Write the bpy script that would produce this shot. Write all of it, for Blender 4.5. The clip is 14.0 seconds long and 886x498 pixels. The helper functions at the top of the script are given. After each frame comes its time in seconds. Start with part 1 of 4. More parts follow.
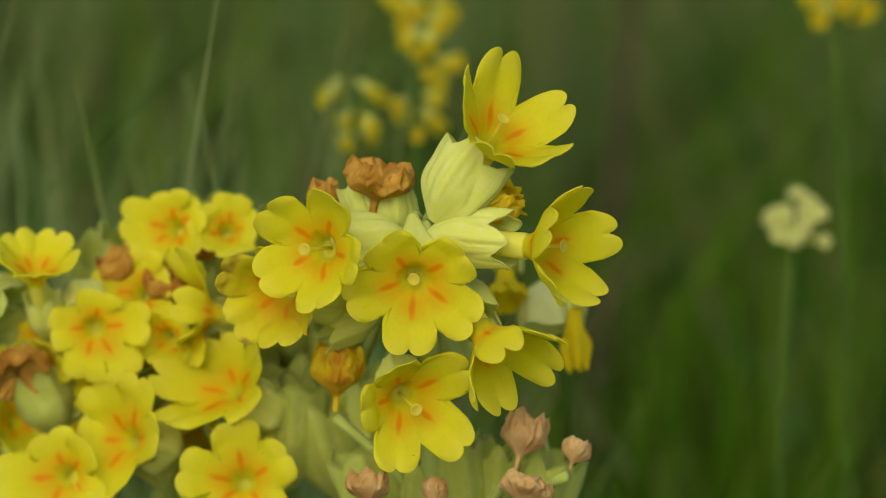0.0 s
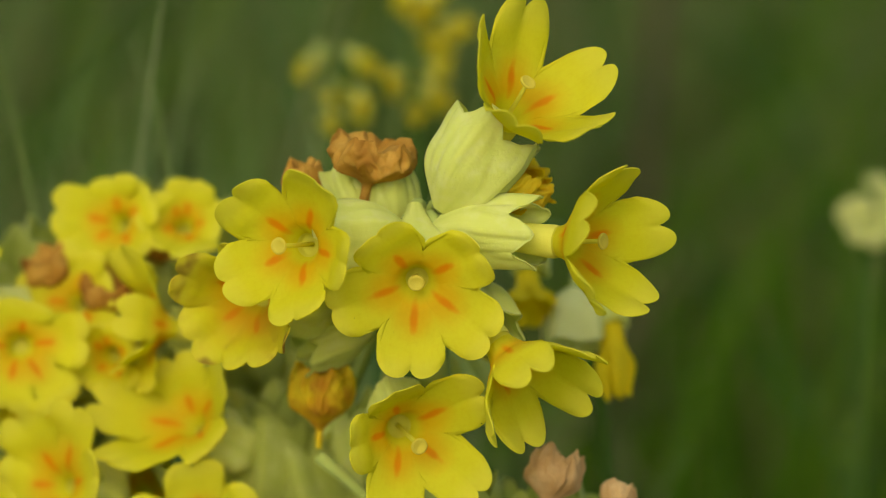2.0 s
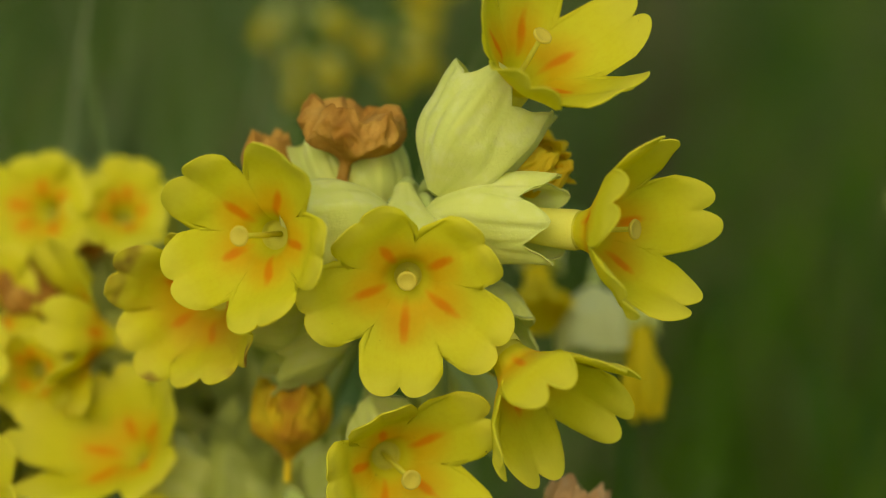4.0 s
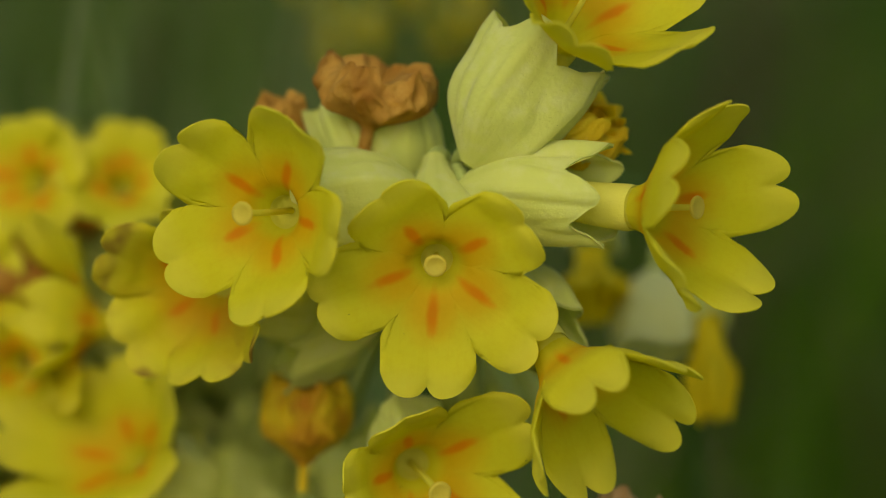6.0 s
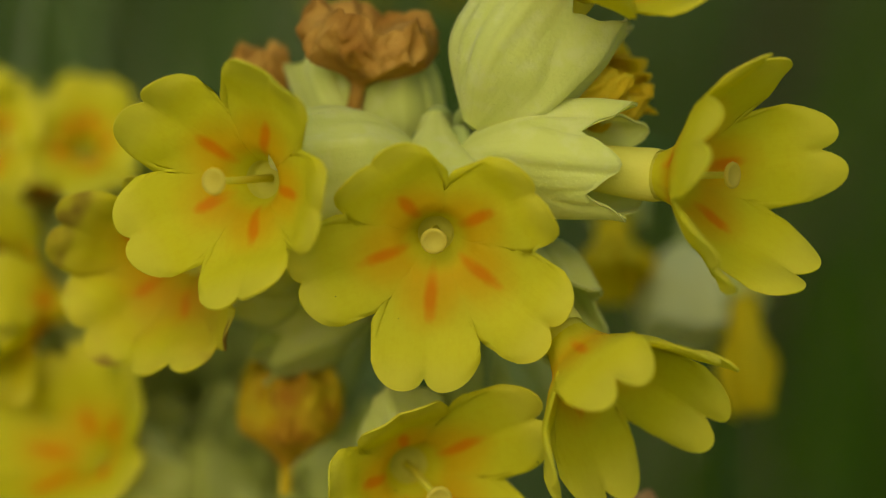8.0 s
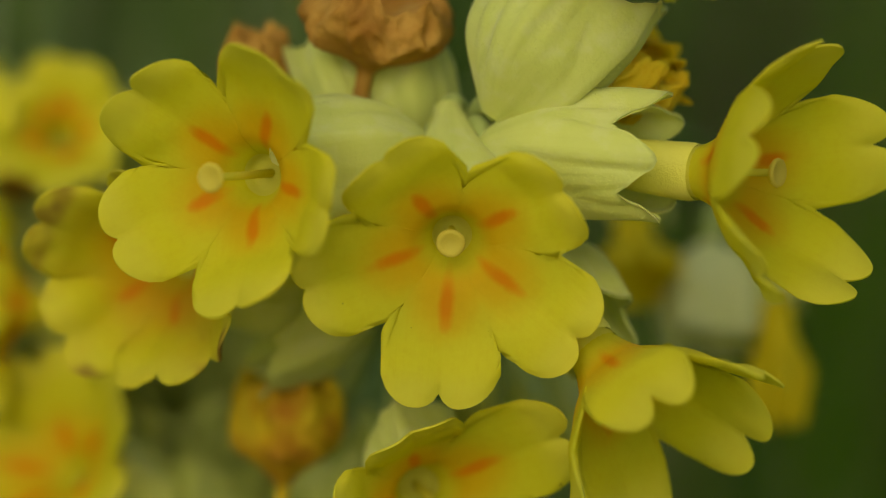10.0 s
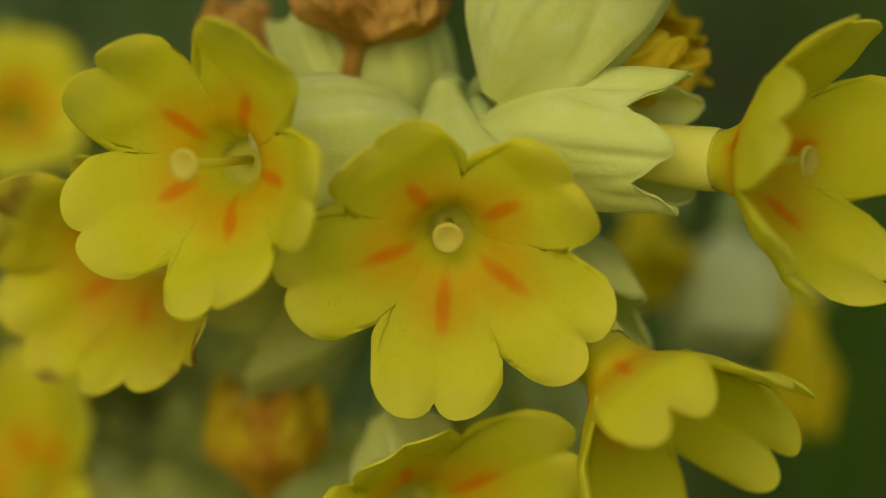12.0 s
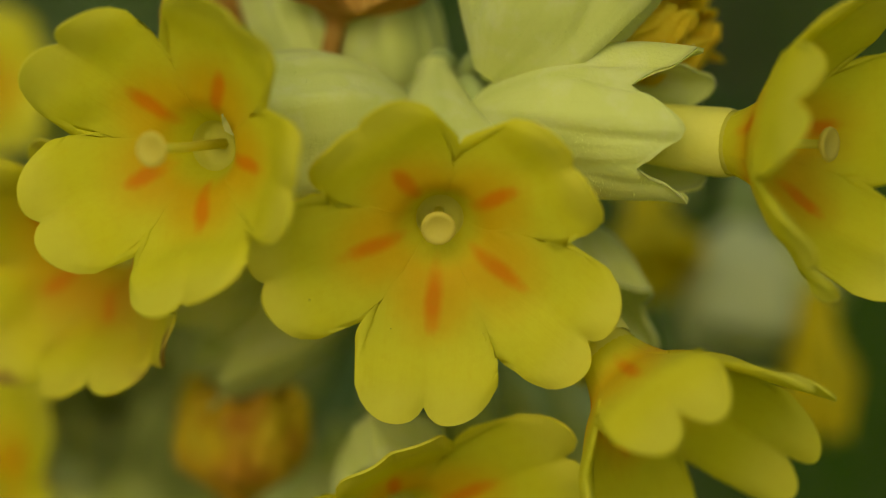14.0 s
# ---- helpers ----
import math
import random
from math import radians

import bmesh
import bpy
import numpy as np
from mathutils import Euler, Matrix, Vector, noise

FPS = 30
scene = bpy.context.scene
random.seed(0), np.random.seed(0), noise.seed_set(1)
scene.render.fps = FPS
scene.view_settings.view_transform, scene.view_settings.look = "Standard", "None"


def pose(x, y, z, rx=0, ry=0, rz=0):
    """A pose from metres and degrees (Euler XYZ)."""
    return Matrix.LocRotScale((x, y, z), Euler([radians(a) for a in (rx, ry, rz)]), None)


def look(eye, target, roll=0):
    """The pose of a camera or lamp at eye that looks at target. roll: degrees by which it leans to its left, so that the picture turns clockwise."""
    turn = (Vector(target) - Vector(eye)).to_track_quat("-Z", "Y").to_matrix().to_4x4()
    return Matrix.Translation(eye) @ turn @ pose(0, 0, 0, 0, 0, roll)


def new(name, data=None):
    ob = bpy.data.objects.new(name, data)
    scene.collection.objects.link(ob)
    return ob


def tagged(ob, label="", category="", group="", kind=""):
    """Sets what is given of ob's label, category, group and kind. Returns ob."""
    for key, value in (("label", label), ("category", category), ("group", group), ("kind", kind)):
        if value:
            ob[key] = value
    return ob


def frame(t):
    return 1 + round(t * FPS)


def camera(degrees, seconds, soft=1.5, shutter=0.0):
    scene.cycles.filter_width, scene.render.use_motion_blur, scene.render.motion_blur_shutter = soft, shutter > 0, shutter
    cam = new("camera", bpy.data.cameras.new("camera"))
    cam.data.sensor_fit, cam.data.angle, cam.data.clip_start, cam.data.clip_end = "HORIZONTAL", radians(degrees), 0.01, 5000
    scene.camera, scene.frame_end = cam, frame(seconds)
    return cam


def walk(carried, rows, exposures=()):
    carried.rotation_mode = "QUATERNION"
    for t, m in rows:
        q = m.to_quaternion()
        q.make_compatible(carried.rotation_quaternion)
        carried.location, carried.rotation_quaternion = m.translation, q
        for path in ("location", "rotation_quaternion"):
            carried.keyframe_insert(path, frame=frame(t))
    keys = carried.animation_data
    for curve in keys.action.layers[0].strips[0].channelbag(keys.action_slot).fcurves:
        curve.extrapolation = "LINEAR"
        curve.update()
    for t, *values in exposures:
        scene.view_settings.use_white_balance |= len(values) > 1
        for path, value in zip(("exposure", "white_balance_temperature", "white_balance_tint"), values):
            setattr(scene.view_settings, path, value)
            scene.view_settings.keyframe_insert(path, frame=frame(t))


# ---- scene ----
# ---------------------------------------------------------------- camera
cam = camera(10.0, 14.0, soft=0.8)
walk(cam, [
    (0, pose(0.000000, -0.463337, 0.124151, 75.0000, -0.0000, 0.0000)),
    (0.5, pose(-0.000223, -0.438310, 0.113177, 75.4271, 0.1096, 0.0864)),
    (1, pose(0.000817, -0.414960, 0.107044, 75.4759, 0.0933, 0.1690)),
    (1.5, pose(0.000298, -0.391424, 0.100880, 75.4880, 0.0781, 0.0957)),
    (2, pose(-0.002149, -0.371072, 0.096070, 75.4376, 0.0597, -0.2353)),
    (2.5, pose(-0.003573, -0.348802, 0.090242, 75.3527, 0.1177, -0.3588)),
    (3, pose(-0.003680, -0.331925, 0.086126, 75.3245, 0.1512, -0.4848)),
    (3.5, pose(-0.004179, -0.317556, 0.081722, 75.4151, 0.1708, -0.6201)),
    (4, pose(-0.005486, -0.304076, 0.077507, 75.5332, 0.0637, -0.9481)),
    (4.2, pose(-0.007800, -0.297027, 0.073587, 75.7376, -0.0804, -1.0876)),
    (6.5, pose(0.001732, -0.257402, 0.068130, 74.6663, 0.1096, 0.8445)),
    (7, pose(0.002203, -0.248423, 0.066257, 74.5231, 0.0150, 1.0054)),
    (7.5, pose(0.001618, -0.241078, 0.064112, 74.5854, 0.0862, 0.7845)),
    (7.7, pose(0.001449, -0.237140, 0.062956, 74.5077, 0.1686, 0.8316)),
    (9.8, pose(-0.003637, -0.213284, 0.057975, 73.9903, -0.2422, -0.0814)),
    (10, pose(-0.004010, -0.211144, 0.057760, 73.8871, -0.3282, -0.1504)),
    (10.5, pose(-0.004159, -0.206153, 0.056654, 73.8191, -0.4359, -0.2069)),
    (11, pose(-0.004490, -0.201602, 0.055670, 73.7504, -0.4805, -0.2714)),
    (11.5, pose(-0.004464, -0.197092, 0.054689, 73.6838, -0.5658, -0.3318)),
    (12, pose(-0.004734, -0.191272, 0.053262, 73.4906, -0.5639, -0.3597)),
    (12.5, pose(-0.004403, -0.185947, 0.052070, 73.2556, -0.5632, -0.3073)),
    (13, pose(-0.004772, -0.182711, 0.051268, 73.1609, -0.5524, -0.2684)),
    (13.5, pose(-0.004781, -0.178329, 0.049750, 73.2262, -0.4749, -0.3871)),
    (14, pose(-0.005124, -0.176085, 0.049223, 73.2554, -0.5483, -0.6529)),
], exposures=[(0, -0.04, 6900, -2), (2, 0.0, 6900, -2), (3, -0.04, 6900, -2), (4, -0.22, 6900, -2), (7, -0.53, 6900, 0), (10, -0.54, 6900, 0), (14, -0.6, 6900, 0)])

# ---------------------------------------------------------------- light
world = bpy.data.worlds.new("overcast_sky")
scene.world = world
world.use_nodes = True
wn = world.node_tree
sky = wn.nodes.new("ShaderNodeTexSky")
sky.sky_type = "NISHITA"
sky.sun_disc = False
sky.sun_elevation = radians(41)
sky.sun_rotation = radians(195)
sky.air_density, sky.dust_density = 1.0, 4.0
wn.links.new(sky.outputs[0], wn.nodes["Background"].inputs[0])
wn.nodes["Background"].inputs[1].default_value = 0.165
sun_data = bpy.data.lights.new("sun", "SUN")
sun_data.energy = 0.62
sun_data.angle = radians(70)
sun_data.color = (1.0, 0.98, 0.95)
sun = new("sun", sun_data)
sun.matrix_world = look((-0.4, -1.3, 1.2), (0, 0, 0))

# ---------------------------------------------------------------- sizes, in millimetres
MM = 0.001
GROUND = -190.0

# the sharp plane of the lens follows the front flower of the head
focus = new("focus_mark")
focus.location = (0.002, 0.0028, -0.001)
focus.empty_display_size = 0.001
cam.data.dof.use_dof = True
cam.data.dof.focus_object = focus
cam.data.dof.aperture_fstop = 17.0


# ---------------------------------------------------------------- materials
class Nodes:
    """A small hand for building one material."""

    def __init__(self, name):
        self.mat = bpy.data.materials.new(name)
        self.mat.use_nodes = True
        self.tree = self.mat.node_tree
        self.bsdf = self.tree.nodes["Principled BSDF"]
        self.out = self.tree.nodes["Material Output"]

    def add(self, kind, **inputs):
        n = self.tree.nodes.new(kind)
        for key, value in inputs.items():
            self.set(n, key.replace("_", " "), value)
        return n

    def set(self, n, key, value):
        sock = n.inputs[int(key[1:])] if key[0] == "i" and key[1:].isdigit() else n.inputs[key]
        if isinstance(value, bpy.types.NodeSocket):
            self.tree.links.new(value, sock)
        else:
            sock.default_value = value

    def math(self, op, a, b=0.0, clamp=False):
        n = self.tree.nodes.new("ShaderNodeMath")
        n.operation, n.use_clamp = op, clamp
        self.set(n, "i0", a), self.set(n, "i1", b)
        return n.outputs[0]

    def step(self, value, lo, hi):
        n = self.tree.nodes.new("ShaderNodeMapRange")
        n.interpolation_type = "SMOOTHSTEP"
        self.set(n, "Value", value), self.set(n, "From Min", lo), self.set(n, "From Max", hi)
        return n.outputs[0]

    def mix(self, fac, a, b, blend="MIX"):
        n = self.tree.nodes.new("ShaderNodeMix")
        n.data_type, n.blend_type = "RGBA", blend
        self.set(n, "i0", fac)
        for sock, v in ((n.inputs[6], a), (n.inputs[7], b)):
            if isinstance(v, bpy.types.NodeSocket):
                self.tree.links.new(v, sock)
            else:
                sock.default_value = (*v, 1)
        return n.outputs[2]

    def coords(self, which="Object", scale=(1, 1, 1)):
        tc = self.tree.nodes.new("ShaderNodeTexCoord")
        mp = self.tree.nodes.new("ShaderNodeMapping")
        self.set(mp, "Vector", tc.outputs[which])
        mp.inputs["Scale"].default_value = scale
        return mp.outputs[0]

    def noise(self, vector, scale, detail=4.0, rough=0.55):
        return self.add("ShaderNodeTexNoise", Vector=vector, Scale=scale, Detail=detail, Roughness=rough).outputs[0]

    def bump(self, height, strength, distance):
        return self.add("ShaderNodeBump", Height=height, Strength=strength, Distance=distance).outputs[0]

    def leafy(self, colour, rough, through_share, through_colour=None, normal=None, sheen=0.0):
        """A thin plant surface: most light bounces, some shines through."""
        self.set(self.bsdf, "Base Color", colour) if isinstance(colour, bpy.types.NodeSocket) else self.set(self.bsdf, "Base Color", (*colour, 1))
        self.set(self.bsdf, "Roughness", rough)
        self.set(self.bsdf, "Specular IOR Level", 0.12)
        self.set(self.bsdf, "Sheen Weight", sheen)
        tr = self.tree.nodes.new("ShaderNodeBsdfTranslucent")
        c = through_colour if through_colour is not None else colour
        self.set(tr, "Color", c if isinstance(c, bpy.types.NodeSocket) else (*c, 1))
        if normal is not None:
            self.set(self.bsdf, "Normal", normal), self.set(tr, "Normal", normal)
        ms = self.tree.nodes.new("ShaderNodeMixShader")
        ms.inputs[0].default_value = through_share
        self.tree.links.new(self.bsdf.outputs[0], ms.inputs[1])
        self.tree.links.new(tr.outputs[0], ms.inputs[2])
        self.tree.links.new(ms.outputs[0], self.out.inputs[0])
        return self.mat


def petal_material(name, fresh=True):
    k = Nodes(name)
    uv = k.add("ShaderNodeUVMap")
    sep = k.add("ShaderNodeSeparateXYZ", Vector=uv.outputs[0])
    u, v = sep.outputs[0], sep.outputs[1]
    obj = k.coords("Object")
    rand = k.add("ShaderNodeObjectInfo").outputs["Random"]
    side = k.math("ABSOLUTE", k.math("SUBTRACT", u, 0.5))
    wob = k.math("MULTIPLY", k.math("SUBTRACT", k.noise(obj, 900, 3), 0.5), 0.16)
    def oval(half_wide, mid, half_long):
        a = k.math("DIVIDE", k.math("ADD", side, k.math("MULTIPLY", wob, 0.25)), half_wide)
        b = k.math("DIVIDE", k.math("SUBTRACT", k.math("ADD", v, wob), mid), half_long)
        return k.math("SQRT", k.math("ADD", k.math("MULTIPLY", a, a), k.math("MULTIPLY", b, b)))

    streak = k.math("SUBTRACT", 1.0, k.step(oval(0.085, 0.27, 0.24), 0.25, 1.0))
    warm = k.math("MULTIPLY", k.math("SUBTRACT", 1.0, k.step(oval(0.52, 0.16, 0.52), 0.2, 1.0)), k.step(v, 0.02, 0.16))
    base = k.mix(k.noise(obj, 260, 4), (0.82, 0.76, 0.034), (0.87, 0.825, 0.060))
    base = k.mix(k.math("MULTIPLY", rand, 0.5), base, (0.83, 0.79, 0.032))
    vein_uv = k.add("ShaderNodeMapping", Vector=uv.outputs[0])
    vein_uv.inputs["Scale"].default_value = (26, 1.6, 1)
    vein = k.noise(vein_uv.outputs[0], 1.0, 3)
    base = k.mix(k.math("MULTIPLY", k.step(vein, 0.42, 0.75), 0.08), base, (0.76, 0.56, 0.01))
    base = k.mix(k.math("MULTIPLY", warm, 0.70), base, (0.86, 0.54, 0.010))
    base = k.mix(k.math("MULTIPLY", streak, 0.88), base, (0.86, 0.33, 0.008))
    base = k.mix(k.math("MULTIPLY", k.step(k.noise(obj, 2600, 3), 0.4, 0.75), 0.10), base, (0.66, 0.50, 0.01))
    tips = k.step(v, 0.72, 1.0)
    base = k.mix(k.math("MULTIPLY", tips, 0.38), base, (0.86, 0.80, 0.13))
    if not fresh:
        base = k.mix(k.math("MULTIPLY", k.math("SUBTRACT", 1.0, k.step(v, 0.15, 0.85)), 0.3), base, (0.82, 0.42, 0.02))
        tan = k.step(k.noise(obj, 300, 4), 0.35, 0.75)
        base = k.mix(k.math("MULTIPLY", tan, 0.28), base, (0.74, 0.46, 0.06))
        edge = k.math("MULTIPLY", k.math("MULTIPLY", k.step(v, 0.86, 1.0), 0.7), k.step(k.noise(obj, 200, 3), 0.45, 0.6))
        base = k.mix(edge, base, (0.32, 0.13, 0.04))
    # pollen grains and dust specks
    speck = k.add("ShaderNodeTexVoronoi", Vector=obj, Scale=620.0)
    dark = k.math("MULTIPLY", k.math("LESS_THAN", speck.outputs["Distance"], 0.036), k.step(k.noise(obj, 260, 2), 0.53, 0.56))
    base = k.mix(k.math("MULTIPLY", dark, 0.85), base, (0.05, 0.04, 0.015))
    brown = k.add("ShaderNodeTexVoronoi", Vector=obj, Scale=95.0)
    blot = k.math("MULTIPLY", k.math("LESS_THAN", k.math("ADD", brown.outputs["Distance"], k.math("MULTIPLY", k.noise(obj, 1500, 2), 0.05)), 0.045), k.math("GREATER_THAN", rand, 0.5))
    base = k.mix(k.math("MULTIPLY", blot, 0.6), base, (0.50, 0.34, 0.06))
    normal = k.bump(k.math("ADD", vein, k.math("MULTIPLY", k.noise(obj, 3000, 3), 0.9)), 0.11, 0.0001)
    return k.leafy(base, 0.6, 0.58, normal=normal)


def calyx_material(name, light=(0.79, 0.82, 0.19), pale=(0.86, 0.88, 0.29), down=0.4):
    k = Nodes(name)
    obj = k.coords("Object")
    uv = k.add("ShaderNodeUVMap")
    sep = k.add("ShaderNodeSeparateXYZ", Vector=uv.outputs[0])
    ridge = k.math("ABSOLUTE", k.math("SUBTRACT", k.math("FRACT", k.math("MULTIPLY", sep.outputs[0], 5.0)), 0.5))
    base = k.mix(k.noise(obj, 220, 4), light, pale)
    rib = k.math("SUBTRACT", 1.0, k.step(ridge, 0.0, 0.2))
    base = k.mix(k.math("MULTIPLY", rib, 0.35), base, (0.70, 0.74, 0.16))
    tip = k.step(sep.outputs[1], 0.75, 1.0)
    base = k.mix(k.math("MULTIPLY", tip, 0.3), base, (0.78, 0.81, 0.26))
    base = k.mix(k.math("MULTIPLY", k.step(k.noise(obj, 700, 5), 0.45, 0.7), down), base, (0.89, 0.89, 0.44))
    mp = k.add("ShaderNodeMapping", Vector=uv.outputs[0])
    mp.inputs["Scale"].default_value = (60, 2.5, 1)
    vein = k.noise(mp.outputs[0], 1.0, 3)
    base = k.mix(k.math("MULTIPLY", k.step(vein, 0.5, 0.75), 0.08), base, (0.66, 0.70, 0.14))
    speck = k.add("ShaderNodeTexVoronoi", Vector=obj, Scale=700.0)
    dark = k.math("MULTIPLY", k.math("LESS_THAN", speck.outputs["Distance"], 0.04), k.step(k.noise(obj, 150, 2), 0.56, 0.64))
    base = k.mix(k.math("MULTIPLY", dark, 0.8), base, (0.08, 0.07, 0.03))
    normal = k.bump(k.math("ADD", k.math("MULTIPLY", vein, 0.5), k.noise(obj, 3600, 3)), 0.28, 0.00015)
    return k.leafy(base, 0.8, 0.47, normal=normal, sheen=0.16)


def dry_material(name, a, b, c):
    k = Nodes(name)
    obj = k.coords("Object")
    base = k.mix(k.step(k.noise(obj, 420, 5), 0.3, 0.7), a, b)
    base = k.mix(k.step(k.noise(obj, 170, 3), 0.5, 0.68), base, c)
    normal = k.bump(k.noise(obj, 1600, 5, 0.65), 0.7, 0.0003)
    return k.leafy(base, 0.75, 0.42, normal=normal)


def stalk_material(name, a, b):
    k = Nodes(name)
    obj = k.coords("Object")
    base = k.mix(k.noise(obj, 200, 4), a, b)
    return k.leafy(base, 0.75, 0.1, normal=k.bump(k.noise(obj, 3000, 3), 0.4, 0.0002), sheen=0.05)


def grass_material(name, colours, rough=0.55):
    k = Nodes(name)
    geo = k.add("ShaderNodeNewGeometry")
    ramp = k.tree.nodes.new("ShaderNodeValToRGB")
    k.set(ramp, "Fac", geo.outputs["Random Per Island"])
    el = ramp.color_ramp.elements
    while len(el) < len(colours):
        el.new(0.5)
    for i, c in enumerate(colours):
        el[i].position, el[i].color = i / (len(colours) - 1), (*c, 1)
    obj = k.coords("Object")
    # Dark noise patches paint the shaded gaps between clumps into the colour.
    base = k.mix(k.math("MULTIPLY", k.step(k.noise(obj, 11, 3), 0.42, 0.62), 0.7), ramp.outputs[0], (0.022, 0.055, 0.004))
    worn = k.step(k.noise(obj, 6.3, 4), 0.50, 0.68)
    base = k.mix(k.math("MULTIPLY", worn, 0.6), base, (0.26, 0.25, 0.07))
    base = k.mix(k.math("MULTIPLY", k.noise(obj, 300, 3), 0.3), base, (0.10, 0.18, 0.010))
    k.leafy(base, rough, 0.4)
    k.set(k.bsdf, "Specular IOR Level", 0.04)
    return k.mat


def soil_material():
    k = Nodes("meadow_soil")
    obj = k.coords("Object")
    base = k.mix(k.noise(obj, 60, 6), (0.022, 0.045, 0.008), (0.05, 0.085, 0.015))
    base = k.mix(k.step(k.noise(obj, 7, 4), 0.4, 0.65), base, (0.035, 0.07, 0.010))
    k.set(k.bsdf, "Base Color", base), k.set(k.bsdf, "Roughness", 0.95)
    k.set(k.bsdf, "Normal", k.bump(k.noise(obj, 140, 6), 0.8, 0.01))
    return k.mat


def plain_material(name, a, b, rough, scale=900, share=0.5):
    k = Nodes(name)
    obj = k.coords("Object")
    return k.leafy(k.mix(k.noise(obj, scale, 3), a, b), rough, share, normal=k.bump(k.noise(obj, 6000, 2), 0.3, 0.0001))


PETAL = petal_material("yellow_petal")
PETAL_OLD = petal_material("fading_petal", fresh=False)
PETAL_CREAM = plain_material("cream_petal", (0.87, 0.87, 0.34), (0.92, 0.92, 0.50), 0.6, share=0.5)
TUBE = plain_material("corolla_tube", (0.84, 0.79, 0.10), (0.90, 0.86, 0.18), 0.6, share=0.35)
PETAL_DEEP = plain_material("deep_yellow_petal", (0.90, 0.74, 0.02), (0.92, 0.80, 0.04), 0.6, share=0.55)
THROAT = plain_material("flower_throat", (0.84, 0.80, 0.09), (0.90, 0.86, 0.16), 0.6, share=0.6)
STIGMA = plain_material("stigma", (0.78, 0.66, 0.08), (0.84, 0.74, 0.13), 0.5, share=0.5)
STYLE = plain_material("style", (0.80, 0.76, 0.08), (0.84, 0.80, 0.12), 0.5, share=0.6)
CALYX = calyx_material("pale_calyx")
# Pale calyx in darker green, painting in the shade of the crowded heads.
SHADED_CALYX = calyx_material("shaded_calyx", (0.52, 0.57, 0.10), (0.63, 0.68, 0.17), 0.2)
BROWN = dry_material("dry_brown_corolla", (0.54, 0.27, 0.040), (0.72, 0.43, 0.085), (0.38, 0.16, 0.022))
RUSTY = dry_material("rusty_yellow_corolla", (0.92, 0.64, 0.03), (0.93, 0.77, 0.05), (0.70, 0.34, 0.03))
TAN = dry_material("dry_tan_corolla", (0.68, 0.41, 0.16), (0.80, 0.57, 0.27), (0.56, 0.31, 0.10))
AMBER = dry_material("dry_amber_corolla", (0.93, 0.60, 0.02), (0.93, 0.76, 0.03), (0.84, 0.44, 0.03))
STALK = stalk_material("downy_stalk", (0.36, 0.43, 0.09), (0.46, 0.52, 0.14))
# Near-black tones in GRASS and TALL_GRASS paint the deep shade between blades.
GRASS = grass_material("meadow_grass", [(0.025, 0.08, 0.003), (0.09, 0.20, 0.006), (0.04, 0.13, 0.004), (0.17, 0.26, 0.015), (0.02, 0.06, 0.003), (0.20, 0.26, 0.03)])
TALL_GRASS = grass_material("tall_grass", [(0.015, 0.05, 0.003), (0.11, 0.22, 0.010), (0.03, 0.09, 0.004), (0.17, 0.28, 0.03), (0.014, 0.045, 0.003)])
# Grey-green blade tone, lightened further so the self-shadowed left side looks lit.
PALE_GRASS = grass_material("pale_grass", [(0.18, 0.30, 0.09), (0.40, 0.46, 0.15), (0.22, 0.36, 0.15), (0.48, 0.50, 0.22), (0.13, 0.25, 0.06)])
BROAD_GRASS = grass_material("broad_grass", [(0.07, 0.16, 0.012), (0.12, 0.24, 0.09), (0.16, 0.28, 0.02), (0.05, 0.13, 0.03), (0.24, 0.25, 0.08)])
DRY_GRASS = grass_material("dry_stalks", [(0.40, 0.36, 0.15), (0.20, 0.15, 0.07), (0.52, 0.48, 0.24)], 0.7)
HERB = grass_material("herb_leaves", [(0.03, 0.07, 0.008), (0.06, 0.12, 0.012), (0.04, 0.09, 0.010)])
SOIL = soil_material()


# ---------------------------------------------------------------- mesh helpers
def part(name, verts, faces, material, parent, label="", uvs=None, smooth=True):
    """One mesh under a thing or part; vertices in millimetres of the place."""
    base = parent
    while base.parent:
        base = base.parent
    o = base.location
    me = bpy.data.meshes.new(name)
    me.from_pydata([(v[0] * MM - o.x, v[1] * MM - o.y, v[2] * MM - o.z) for v in verts], [], faces)
    if uvs is not None:
        layer = me.uv_layers.new(name="UVMap")
        for loop in me.loops:
            layer.data[loop.index].uv = uvs[loop.vertex_index]
    me.materials.append(material)
    if smooth:
        me.polygons.foreach_set("use_smooth", [True] * len(me.polygons))
    me.validate()
    ob = new(name, me)
    ob.parent = parent
    if label:
        tagged(ob, label)
    return ob


def thing(name, foot, label, category, group=""):
    ob = new(name)
    ob.location = Vector(foot) * MM
    ob.empty_display_size = 0.01
    return tagged(ob, label, category, group)


def across_of(axis):
    side = axis.cross(Vector((0, 0, 1)))
    if side.length < 0.05:
        side = axis.cross(Vector((1, 0, 0)))
    side.normalize()
    return side, axis.cross(side).normalized()


